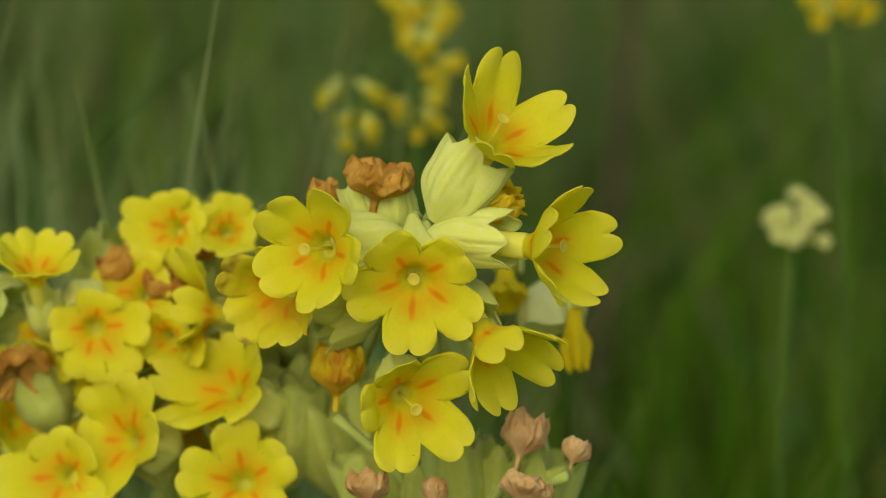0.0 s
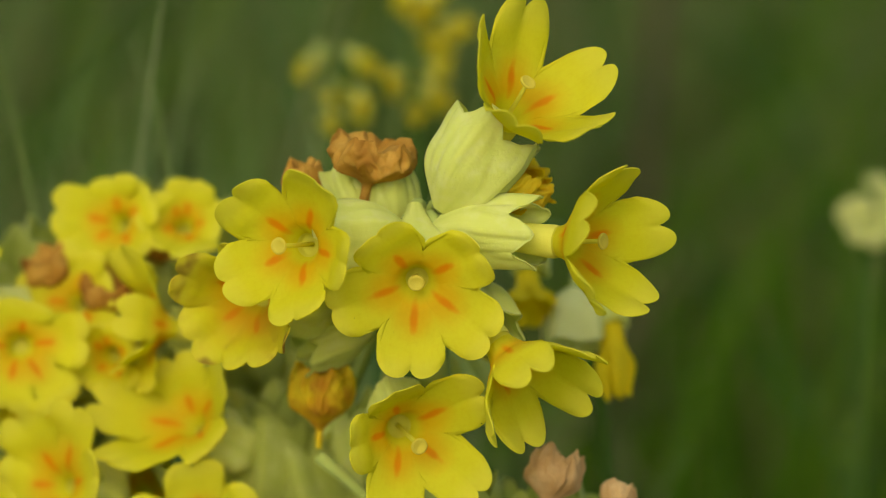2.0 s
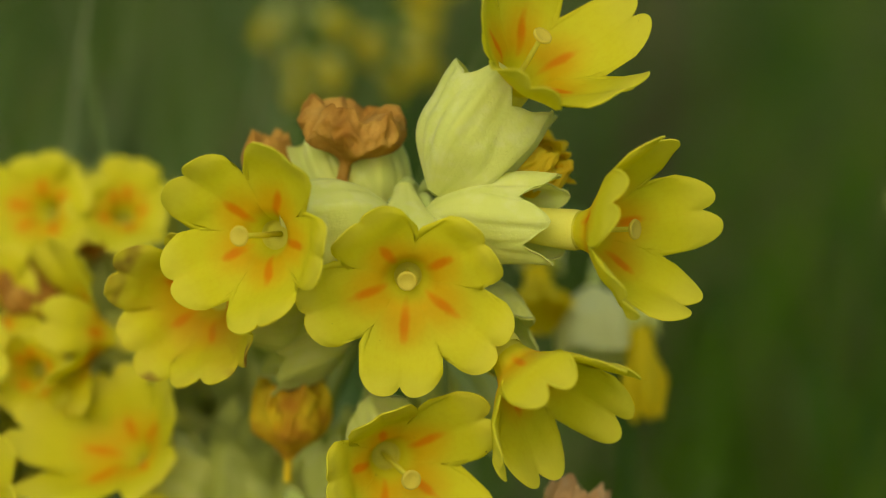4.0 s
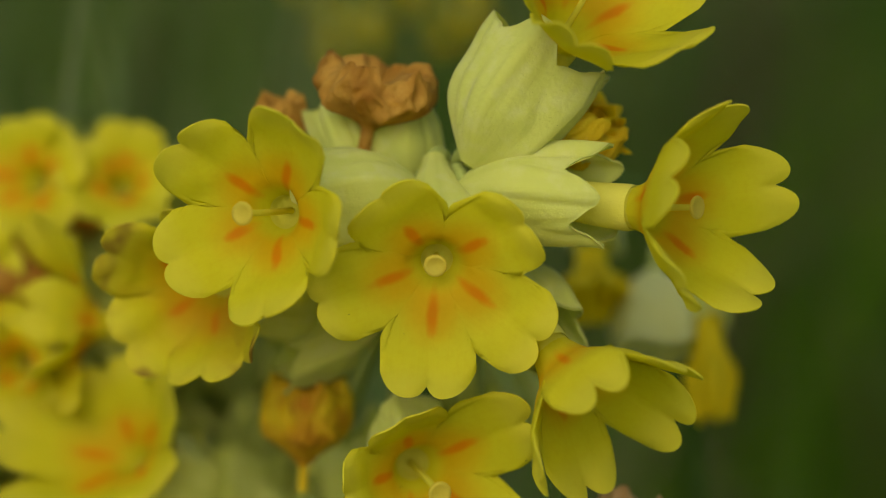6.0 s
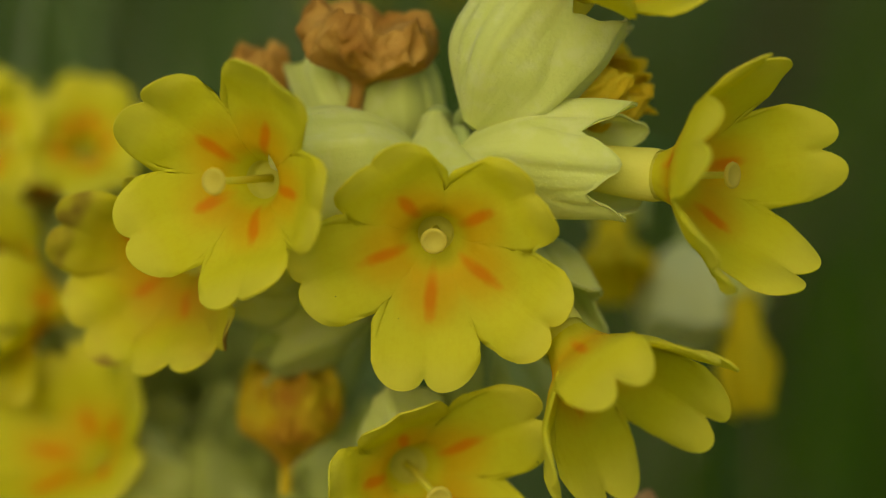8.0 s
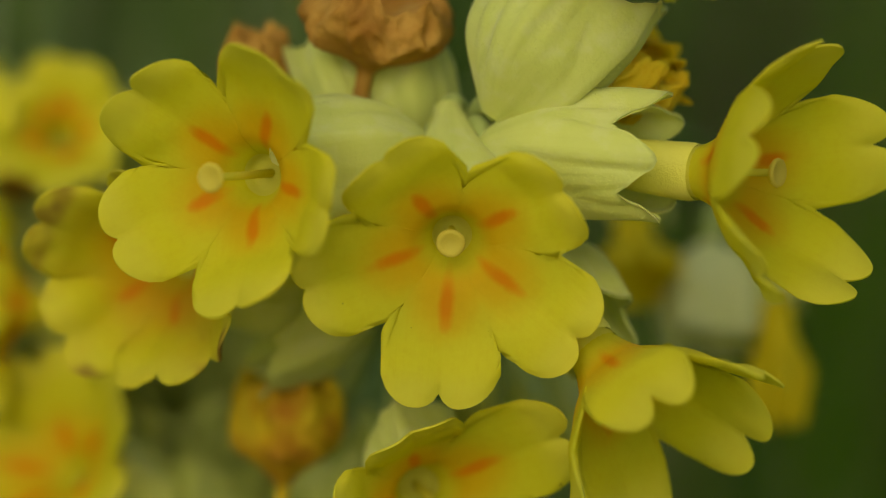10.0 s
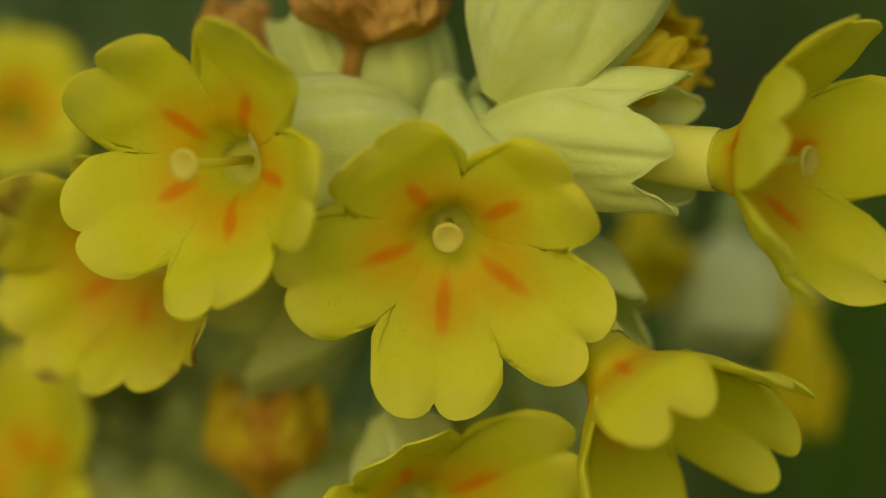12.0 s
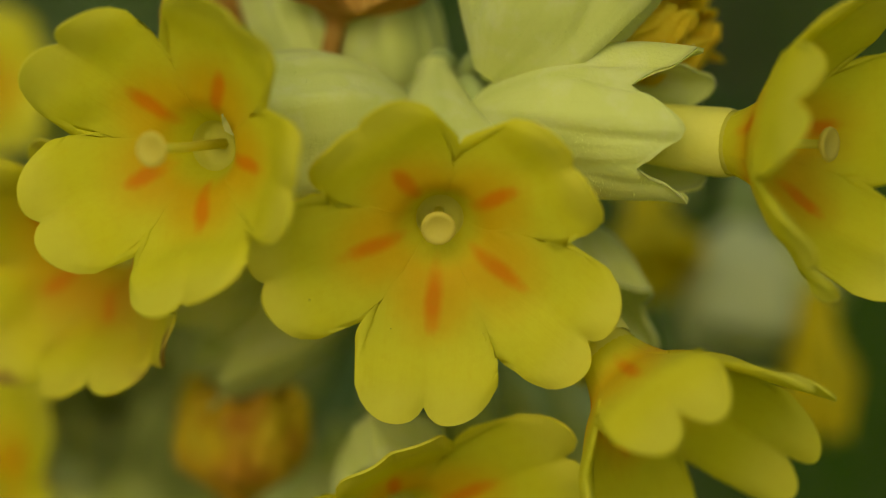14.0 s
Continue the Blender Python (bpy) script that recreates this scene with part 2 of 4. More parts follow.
def skin(points, rows, cols, thick, uvs, closed=False, split=False):
    """A grid of points given a thickness: front, back and rim."""
    n = [Vector((0, 0, 0)) for _ in points]
    wrap = cols if closed else cols - 1
    quads = []
    for i in range(rows - 1):
        for j in range(wrap):
            q = (i * cols + j, i * cols + (j + 1) % cols, (i + 1) * cols + (j + 1) % cols, (i + 1) * cols + j)
            quads.append(q)
            fn = (points[q[2]] - points[q[0]]).cross(points[q[3]] - points[q[1]])
            for a in q:
                n[a] += fn
    back = []
    for p, m in zip(points, n):
        m = m.normalized() if m.length > 1e-9 else Vector((0, 0, 1))
        back.append(p - m * thick)
    k, twin = len(points), {}
    faces = list(quads) + [tuple(k + a for a in reversed(q)) for q in quads]
    edge = [(i, i + 1) for i in range((rows - 1) * cols, rows * cols - 1)]
    if closed:
        edge.append((rows * cols - 1, (rows - 1) * cols))
    else:
        for i in range(rows - 1):
            edge.append(((i + 1) * cols + cols - 1, i * cols + cols - 1))
            edge.append((i * cols, (i + 1) * cols))
    verts, maps = list(points) + back, list(uvs) + list(uvs)
    if split:
        # the rim has points of its own, so that the face runs on smoothly into its neighbour
        for i in sorted({i for pair in edge for i in pair}):
            twin[i] = len(verts)
            verts += [points[i], back[i]]
            maps += [uvs[i], uvs[i]]
    for a, b in edge:
        faces.append((twin[b], twin[a], twin[a] + 1, twin[b] + 1) if split else (b, a, k + a, k + b))
    return verts, faces, maps


def hose(path, radii, sides=10, cap=True):
    """A round stalk along a path of points."""
    verts, faces = [], []
    for i, p in enumerate(path):
        d = (path[min(i + 1, len(path) - 1)] - path[max(i - 1, 0)]).normalized()
        a, b = across_of(d)
        for j in range(sides):
            t = 2 * math.pi * j / sides
            verts.append(p + (a * math.cos(t) + b * math.sin(t)) * radii[i])
    for i in range(len(path) - 1):
        for j in range(sides):
            faces.append((i * sides + j, i * sides + (j + 1) % sides, (i + 1) * sides + (j + 1) % sides, (i + 1) * sides + j))
    if cap:
        faces.append(tuple(range(sides))[::-1])
        faces.append(tuple((len(path) - 1) * sides + j for j in range(sides)))
    return verts, faces


def bend(a, b, lift, steps=10):
    """A curved way from a to b that leaves a upwards."""
    mid = (a + b) / 2 + lift
    return [(1 - t) ** 2 * a + 2 * t * (1 - t) * mid + t * t * b for t in (i / steps for i in range(steps + 1))]


def smooth01(x):
    x = min(1.0, max(0.0, x))
    return x * x * (3 - 2 * x)


# ---------------------------------------------------------------- flower parts
class Lobe:
    """The mid-line of one petal: from the throat's rim out to its tip, as a curve and as distance from and height along the flower's axis."""

    def __init__(self, centre, axis, side, up, tip, width, r0):
        self.centre, self.axis, self.tip, self.width = centre, axis, tip, width
        u = tip - axis * tip.dot(axis)
        self.flat = u.length
        self.u = u.normalized() if u.length > 0.3 else side
        self.turn = math.atan2(self.u.dot(up), self.u.dot(side))
        self.across = axis.cross(self.u).normalized()
        self.start = centre + self.u * r0 * 0.9 - axis * 0.35
        self.end = centre + tip
        high = tip.dot(axis)
        self.ctrl = centre + self.u * (r0 + 0.62 * max(0.0, self.flat - r0)) + axis * (0.18 * high - 0.15)

    def at(self, q):
        sunk = 1.15 * max(0.0, 1 - q / 0.20) ** 2
        return (1 - q) ** 2 * self.start + 2 * q * (1 - q) * self.ctrl + q * q * self.end - self.axis * sunk

    def along(self, q):
        return (2 * (1 - q) * (self.ctrl - self.start) + 2 * q * (self.end - self.ctrl)).normalized()

    def polar(self, q):
        off = self.at(q) - self.centre
        h = off.dot(self.axis)
        return (off - self.axis * h).length, h


def petal(parent, lobe, before, after, side, up, old, rng, skin_of=None, ns=20, nw=23):
    """One petal: fused with its neighbours to a funnel near the throat, a notched free lobe beyond."""
    axis, centre, width, across = lobe.axis, lobe.centre, lobe.width * 1.1, lobe.across
    notch = rng.uniform(0.12, 0.17)
    skew = rng.uniform(-0.05, 0.05)
    ph = rng.uniform(0, 50)
    lap = rng.choice((-0.35, 0.35, 0.25))
    gaps = ((lobe.turn - before.turn) % (2 * math.pi) / 2, (after.turn - lobe.turn) % (2 * math.pi) / 2)
    pts, uvs = [], []
    for i in range(ns):
        s = i / (ns - 1)
        for j in range(nw):
            w = -1 + 2 * j / (nw - 1)
            reach = 0.53 + 0.60 * (1 - abs(w) ** 3.4) ** 0.5 - notch * math.exp(-(abs(w) / 0.15) ** 1.2) + skew * w
            q = s ** 0.9 * reach
            c, tan = lobe.at(q), lobe.along(q)
            nor = across.cross(tan)
            if nor.dot(axis) < 0 and lobe.flat > 1.5:
                nor = -nor
            other = after if w > 0 else before
            f1, h1 = lobe.polar(q)
            f2, h2 = other.polar(q)
            m = 0.5 * w * w
            far, high = f1 + (f2 - f1) * m, h1 + (h2 - h1) * m
            # one edge runs a little under its neighbour
            tuck = smooth01((w - 0.8) / 0.2)
            high -= 0.035 * tuck
            th = lobe.turn + w * (gaps[1] * (1 + 0.06 * tuck) if w > 0 else gaps[0])
            cone = centre + (side * math.cos(th) + up * math.sin(th)) * far + axis * high
            room = 1.02 * f1 / (0.5 * width) * min(1.8, max(1.0, 1.05 * width / max(lobe.flat, 0.5)))
            half = 0.5 * width * room / (1 + room ** 5) ** 0.2
            ripple = noise.noise(Vector((w * 1.3 + ph, q * 2.0, ph))) * (0.36 + 0.25 * old) * smooth01(q * 1.6)
            cup = (0.10 * w * w - 0.025 * math.exp(-(w / 0.25) ** 2)) * half * (0.3 + 0.7 * q) + lap * w * 0.3 * smooth01((q - 0.45) / 0.5)
            ripple += old * 0.10 * (1 - 2 * abs(noise.noise(Vector((w * 2.2 + ph, q * 3.0, ph + 9))))) * smooth01(q * 2)
            rim = max(s, abs(w))
            puff = 0.07 * math.sin(math.pi * min(1.0, abs(w) * 1.05)) * smooth01((q - 0.3) / 0.5) * (1 - min(1.0, old))
            roll = puff - 0.22 * smooth01((q - 0.70) / 0.30) - 0.22 * smooth01((rim - 0.82) / 0.18) ** 2 * smooth01((q - 0.55) / 0.3) + old * 0.12 * smooth01((q - 0.6) / 0.4) * math.sin(w * 3.4 + ph)
            free = c + across * half * w + nor * (ripple + cup + roll)
            p = cone.lerp(free, smooth01((q - 0.38) / 0.27))
            pts.append(p)
            uvs.append((0.5 + (p - c).dot(across) / width, q))
    v, f, t = skin(pts, ns, nw, 0.11, uvs, split=True)
    return part("petal", v, f, skin_of or (PETAL_OLD if old else PETAL), parent, "" if skin_of else "tan-edged fading yellow petal" if old else "", t)


def calyx_mesh(base, tip, radius, rng, teeth=0.3, rows=24, cols=80, downy=0, cone=0.0, turn=None):
    axis = tip - base
    length = axis.length
    axis.normalize()
    a, b = across_of(axis)
    turn = rng.uniform(0, 6.28) if turn is None else turn
    ph = rng.uniform(0, 50)
    pts, uvs = [], []
    for i in range(rows):
        s = i / (rows - 1)
        for j in range(cols):
            th = 2 * math.pi * j / cols
            point = abs((5 * th / (2 * math.pi)) % 1.0 - 0.5) * 2
            tooth = 1 - teeth * (1 - point) ** 1.35
            q = s * min(1.06, tooth + 0.13 * noise.noise(Vector((math.cos(th) * 1.6, math.sin(th) * 1.6, ph))))
            r = radius * (0.14 + 0.86 * math.sin(min(1.0, q / (0.5 + 0.4 * cone)) * math.pi / 2) ** (0.95 + 0.35 * cone)) * (1 - 0.05 * smooth01((q - 0.7) / 0.3))
            flat = math.cos(math.pi / 5) / math.cos(th % (2 * math.pi / 5) - math.pi / 5)
            r *= 1 + (1.1 * flat - 1) * smooth01(q / 0.3)
            crease = 1 - min(1.0, 3.2 * abs(noise.noise(Vector((math.cos(th) * 2.1 + ph, math.sin(th) * 2.1, q * 0.9 + ph)))))
            r *= 1 - 0.07 * crease * smooth01(q / 0.35) + 0.035 * noise.noise(Vector((math.cos(th) * 4 + ph, math.sin(th) * 4, q * 1.5)))
            r *= 1 + 0.14 * noise.noise(Vector((math.cos(th) * 1.2 + ph, math.sin(th) * 1.2, q * 2.5)))
            pts.append(base + axis * (q * length) + (a * math.cos(th + turn) + b * math.sin(th + turn)) * r)
            uvs.append((j / cols, q))
    v, f, t = skin(pts, rows, cols, -0.14, uvs, closed=True)
    for _ in range(downy):
        i, j = rng.randrange(1, rows - 1), rng.randrange(cols)
        p = pts[i * cols + j].lerp(pts[(i + 1) * cols + (j + 1) % cols], rng.random())
        p = p.lerp(pts[i * cols + (j + 1) % cols], rng.random() * 0.6)
        n = (p - (base + axis * (p - base).dot(axis))).normalized()
        turned = rng.uniform(0, 6.28)
        side = (n.cross(axis).normalized() * math.cos(turned) + axis * math.sin(turned)) * 0.010
        n = (n + axis * rng.uniform(-0.3, 0.7) + n.cross(axis) * rng.uniform(-0.4, 0.4)).normalized()
        k = len(v)
        v += [p + n * 0.06 - side, p + n * 0.06 + side, p + n * rng.uniform(0.18, 0.36)]
        t += [(j / cols, 0.9)] * 3
        f.append((k, k + 1, k + 2))
    return v, f, t


def pedicel(parent, top, base, rng, fine=1.0, cover=None):
    way = bend(top, base, Vector((rng.uniform(-0.5, 0.5), rng.uniform(-0.5, 0.5), 2.0)), 8)
    v, f = hose(way, [(0.42 + 0.1 * i / 8) * fine for i in range(9)])
    part("pedicel", v, f, cover or STALK, parent)


def flower(plant, centre, axis, tips, r0, stigma=None, calyx=None, old=0.0, downy=False, skin_of=None):
    rng = random.Random(int(1000 * abs(centre[0]) + 77 * abs(centre[2])))
    centre, axis = Vector(centre), Vector(axis).normalized()
    a, b = across_of(axis)
    cols = 24
    end = centre - axis * 8
    if calyx:
        end = Vector(calyx[0]).lerp(Vector(calyx[1]), 0.35)
        if (end - centre).length < 2:
            end = centre - axis * 4
    way = bend(centre - axis * 1.7, end, (centre - axis * 4.2 - end) * 0.5, 10)
    v, f = hose(way, [r0 * k for k in (0.96, 1.0, 1.0, 0.98, 0.95, 0.92, 0.88, 0.85, 0.82, 0.80, 0.78)], cols, cap=False)
    f.append(tuple(10 * cols + j for j in range(cols)))
    body = part("flower", v, f, TUBE, plant.thing, "fading tan-yellow cowslip flower" if old else "yellow five-petalled cowslip flower with orange throat marks")
    if not skin_of:
        cup = []
        ring = [(-1.38, 0.94), (-1.7, 0.86), (-1.78, 0.82), (-1.99, 0.78), (-2.13, 0.66), (-2.2, 0.4), (-2.22, 0.1)]
        for d, k in ring:
            cup += [centre + axis * d + (a * math.cos(2 * math.pi * j / cols) + b * math.sin(2 * math.pi * j / cols)) * r0 * k for j in range(cols)]
        tv, tf, _ = skin(cup, len(ring), cols, 0.05, [(0, 0)] * len(cup), closed=True)
        tf.append(tuple((len(ring) - 1) * cols + j for j in range(cols)))
        part("throat", tv, tf, THROAT, body, "yellow throat of the flower")
    lobes = sorted((Lobe(centre, axis, a, b, Vector((x, y, z)), w, r0) for x, y, z, w in tips), key=lambda o: o.turn)
    for k in range(len(lobes)):
        petal(body, lobes[k], lobes[k - 1], lobes[(k + 1) % len(lobes)], a, b, old, rng, skin_of, *plant.grid)
    if stigma:
        tip = centre + Vector(stigma)
        pts, faces, m = [], [], 14
        prof = [(-0.34, 0.16), (-0.30, 0.40), (-0.18, 0.58), (-0.06, 0.66), (0.02, 0.63), (0.07, 0.54), (0.0, 0.42), (-0.08, 0.10)]
        size = min(1.0, r0 / 1.1)
        for d, r in prof:
            for j in range(m):
                th = 2 * math.pi * j / m
                pts.append(tip + axis * d * size + (a * math.cos(th) + b * math.sin(th)) * r * size)
        for i in range(len(prof) - 1):
            faces += [(i * m + j, i * m + (j + 1) % m, (i + 1) * m + (j + 1) % m, (i + 1) * m + j) for j in range(m)]
        faces.append(tuple(range(m))[::-1])
        faces.append(tuple((len(prof) - 1) * m + j for j in range(m)))
        part("stigma", pts, faces, STIGMA, body, "pale round pin-head stigma")
        way = [tip - axis * 0.2, (tip + centre - axis * 2) / 2, centre - axis * 3.5]
        v, f = hose(way, [0.16, 0.18, 0.20], 10)
        part("style", v, f, STYLE, body)
    if calyx:
        base, end, radius = Vector(calyx[0]), Vector(calyx[1]), calyx[2]
        v, f, t = calyx_mesh(base, end, radius, rng, teeth=0.19, rows=plant.grid[0], cols=plant.ribs, downy=8000 if downy else 0, cone=calyx[3] if len(calyx) > 3 else 0.0, turn=calyx[4] if len(calyx) > 4 else None)
        part("calyx", v, f, CALYX, body, "pale green downy ribbed calyx", t)
        pedicel(body, plant.top, base + (end - base) * 0.03, rng, plant.fine, plant.cover)
    return body


def shrivelled(plant, neck, top, radius, material, label, squat=0.0):
    """A dried corolla: a thin neck that swells into a crumpled bag, its rim folded in."""
    rng = random.Random(int(700 * abs(neck[0]) + 13 * abs(neck[2])) + 5)
    neck, top = Vector(neck), Vector(top)
    axis = top - neck
    length = axis.length
    axis.normalize()
    a, b = across_of(axis)
    ph = rng.uniform(0, 50)
    rows, cols = 44, 110
    pts, uvs = [], []
    for i in range(rows):
        s = i / (rows - 1)
        # outside up to the rim, then down into the mouth
        if s < 0.72:
            q = s / 0.72
            rise, r = q, 0.12 + 0.88 * smooth01((q - 0.20 - 0.08 * squat) / 0.42) ** 0.8 - 0.14 * smooth01((q - 0.78) / 0.22)
        else:
            q = (s - 0.72) / 0.28
            rise, r = 1 - 0.30 * q, 0.84 - 0.76 * q
        for j in range(cols):
            th = 2 * math.pi * j / cols
            c, d = math.cos(th), math.sin(th)
            soft_lump = noise.noise(Vector((c * 1.1 + ph, d * 1.1, s * 1.6)))
            fold = max(-0.4, 1 - abs(noise.noise(Vector((c * 1.9, d * 1.9 + ph, s * 1.6 + ph)))) * 2.4)
            crease = 1 - abs(noise.noise(Vector((c * 4.0 + ph, d * 4.0, s * 6.0 + 4)))) * 2.4
            open_up = smooth01((rise - 0.3) / 0.4)
            pleat = math.cos(5 * th + ph + 1.6 * s + 1.5 * soft_lump)
            k = r * (1 + open_up * (0.06 * soft_lump + 0.05 * pleat + 0.09 * fold + 0.14 * crease))
            lift = rise + open_up * (0.10 * noise.noise(Vector((c * 2.5, d * 2.5, ph))) + 0.05 * math.cos(5 * th + ph)) - 0.10 * open_up * max(0, fold - 0.5)
            pts.append(neck + axis * (lift * length) + (a * c + b * d) * (radius * k))
            uvs.append((j / cols, s))
    v, f, t = skin(pts, rows, cols, 0.10, uvs, closed=True)
    body = part("flower", v, f, material, plant.thing, label, t)
    pedicel(body, plant.top, neck - axis * 0.6, rng)
    return body


def loose_calyx(plant, base, tip, radius, cream=False, teeth=0.16):
    rng = random.Random(int(900 * abs(base[0]) + 31 * abs(base[2])))
    base, tip = Vector(base), Vector(tip)
    v, f, t = calyx_mesh(base, tip, radius, rng, teeth=0.05 if cream else teeth, rows=plant.grid[0], cols=plant.ribs)
    body = part("calyx", v, f, PETAL_CREAM if cream else plant.husk, plant.thing, "cream calyx" if cream else "pale green downy calyx with pointed teeth", t)
    pedicel(body, plant.top, base + (tip - base) * 0.03, rng)


MEADOW_STEM = stalk_material("green_stem", (0.05, 0.11, 0.012), (0.09, 0.15, 0.02))


def star(axis, reach, lift, width, first=0.3):
    """Five even petal tips round an axis."""
    axis = Vector(axis).normalized()
    a, b = across_of(axis)
    turns = [first + 2 * math.pi * i / 5 for i in range(5)]
    return [(*((a * math.cos(t) + b * math.sin(t)) * reach + axis * lift), width) for t in turns]


class Plant:
    """One cowslip plant: an empty at its foot, a stem up to the head."""

    def __init__(self, top, foot, label, stem_radius=1.3, stem_skin=None, grid=(15, 17), ribs=40, fine=1.0, husk=None):
        self.grid, self.ribs, self.fine, self.cover = grid, ribs, fine, stem_skin
        self.husk = husk or CALYX
        self.top = Vector(top)
        foot = Vector((foot[0], foot[1], GROUND))
        self.thing = thing("cowslip_plant", foot, label, "flower", "cowslips")
        way = bend(foot, self.top, Vector((0, 0, 10)), 14)
        v, f = hose(way, [stem_radius * (1.15 - 0.3 * i / 14) for i in range(15)], 12)
        part("stem", v, f, stem_skin or STALK, self.thing, "downy flower stem")
        rng = random.Random(int(abs(top[0]) * 100))
        for k in range(6):
            leaf(self.thing, foot, rng.uniform(0, 360) , rng.uniform(50, 85), rng.uniform(16, 26), rng)


def leaf(parent, foot, turn, length, width, rng):
    """A wrinkled oblong leaf of the ground rosette."""
    t = radians(turn)
    out = Vector((math.cos(t), math.sin(t), 0))
    side = Vector((-math.sin(t), math.cos(t), 0))
    rows, cols = 14, 9
    ph = rng.uniform(0, 40)
    pts, uvs = [], []
    for i in range(rows):
        s = i / (rows - 1)
        half = width * 0.5 * (0.18 + 0.82 * math.sin(math.pi * min(1, max(0, (s - 0.2) / 0.84)) ** 0.8) if s > 0.2 else 0.18)
        for j in range(cols):
            w = -1 + 2 * j / (cols - 1)
            z = 4 + length * 0.42 * math.sin(s * 1.9) + abs(w) * half * 0.3 + 1.6 * noise.noise(Vector((s * 9 + ph, w * 3, ph)))
            pts.append(foot + out * (s * length * 0.9) + side * w * half + Vector((0, 0, z)))
            uvs.append((j / (cols - 1), s))
    v, f, t = skin(pts, rows, cols, 0.3, uvs)
    part("leaf", v, f, HERB, parent, "wrinkled green ground leaf", t)


# ---------------------------------------------------------------- ground and meadow
def ground_sheet():
    """One sheet, fine near the flowers and coarse towards the horizon."""
    xs = sorted({s * x for x in (0, 0.2, 0.4, 0.7, 1, 1.5, 2.2, 3.5, 6, 12, 30, 90, 300, 900) for s in (-1, 1)})
    verts, faces = [], []
    for y in xs:
        for x in xs:
            verts.append((x, y, GROUND * MM + 0.012 * noise.noise(Vector((x * 2.1, y * 2.1, 3)))))
    n = len(xs)
    for i in range(n - 1):
        for j in range(n - 1):
            faces.append((i * n + j, i * n + j + 1, (i + 1) * n + j + 1, (i + 1) * n + j))
    me = bpy.data.meshes.new("ground")
    me.from_pydata(verts, [], faces)
    me.materials.append(SOIL)
    return tagged(new("ground", me), "dark meadow soil under long grass", "ground", kind="structure")


def blades(name, label, material, count, region, tall, wide, lean, seed, clear=0.03):
    """Many grass blades as one object: curved, tapered ribbons with a keel."""
    rng = random.Random(seed)
    verts, faces = [], []
    made = 0
    while made < count:
        x, y = rng.uniform(region[0], region[1]), rng.uniform(region[2], region[3])
        edge = min(x - region[0], region[1] - x, region[3] - y) / (0.3 * (region[1] - region[0]))
        if rng.random() > edge + 0.08 + 0.5 * noise.noise(Vector((x * 2.5, y * 2.5, seed))):
            continue
        if math.hypot(x, y) < clear or (-0.6 < y < 0.032 and abs(x) < 0.14 - 0.1 * y):
            continue
        made += 1
        h = rng.uniform(*tall) * (0.75 + 0.5 * noise.noise(Vector((x * 3, y * 3, 8))) + 0.25)
        w = rng.uniform(*wide)
        t = rng.uniform(0, 2 * math.pi)
        d = Vector((math.cos(t), math.sin(t), 0)) * rng.uniform(0.05, lean) * h
        side = Vector((-math.sin(t + rng.uniform(-0.6, 0.6)), math.cos(t), 0)).normalized()
        z0 = GROUND * MM - 0.004
        k = len(verts)
        steps = 4
        for i in range(steps + 1):
            s = i / steps
            c = Vector((x, y, z0)) + d * (s ** 2.2) + Vector((0, 0, h * (s - 0.25 * lean * s ** 3)))
            half = w * 0.5 * (0.75 + 0.5 * s - 1.22 * s ** 3)
            verts += [c - side * half, c + d * (0.12 * w / (d.length + 1e-6)), c + side * half]
        for i in range(steps):
            a = k + 3 * i
            faces += [(a, a + 1, a + 4, a + 3), (a + 1, a + 2, a + 5, a + 4)]
    me = bpy.data.meshes.new(name)
    me.from_pydata(verts, [], faces)
    me.polygons.foreach_set("use_smooth", [True] * len(me.polygons))
    me.materials.append(material)
    return tagged(new(name, me), label, "grass", kind="stuff")


ground_sheet()

# ---------------------------------------------------------------- the plant in front
HEAD_TOP = (-1.97, 10.05, -1.13)
head = Plant(HEAD_TOP, (6, 14), "tall blooming cowslip with brown withered flowers among fresh yellow ones", 1.5, None, (24, 25), 80)
flower(head, (-2.7, 1.18, -3.33), (0, -1, -0),
       [(4.56, -1.63, 2.63, 5.1), (-2.89, -1.59, 3.9, 5.1), (-6.06, -1.49, -1.7, 5.1), (-0.56, -1.47, -6.41, 5.1), (5.33, -1.57, -3.8, 5.1)], 1.08, stigma=(-0.07, -0.29, 0.08), downy=True, calyx=((-2.9, 8.52, 0.88), (-2.67, 3.17, -3.61), 3.3, 1.3))
flower(head, (-11.68, 2.4, -0.69), (-0.45, -0.88, 0.17),
       [(3.29, -5.18, -0.05, 4.4), (0.86, -2.76, 5.53, 5), (-4.86, -0.34, 3.69, 5), (-5.36, -1.09, -2.35, 5), (-0.44, -3.97, -4.27, 5)], 1.15, stigma=(-1.49, -2.9, 0.75), downy=True, calyx=((-3.64, 7.08, -0.64), (-10.87, 4.9, -1.03), 2.8))
flower(head, (9.51, 2.95, -0.59), (0.81, -0.57, 0.12),
       [(6.46, 1.77, 0.83, 4.9), (3.57, -0.97, 5.5, 4.9), (0.6, -5.75, 3.12, 4.9), (1.13, -5.86, -2.66, 4.9), (5.01, -1.25, -4.19, 4.9)], 1.3, stigma=(1.98, -1.53, 0.47), downy=True, calyx=((-1.34, 6.14, -0.27), (6.82, 4.05, -0.33), 2.9, 0, -0.27))
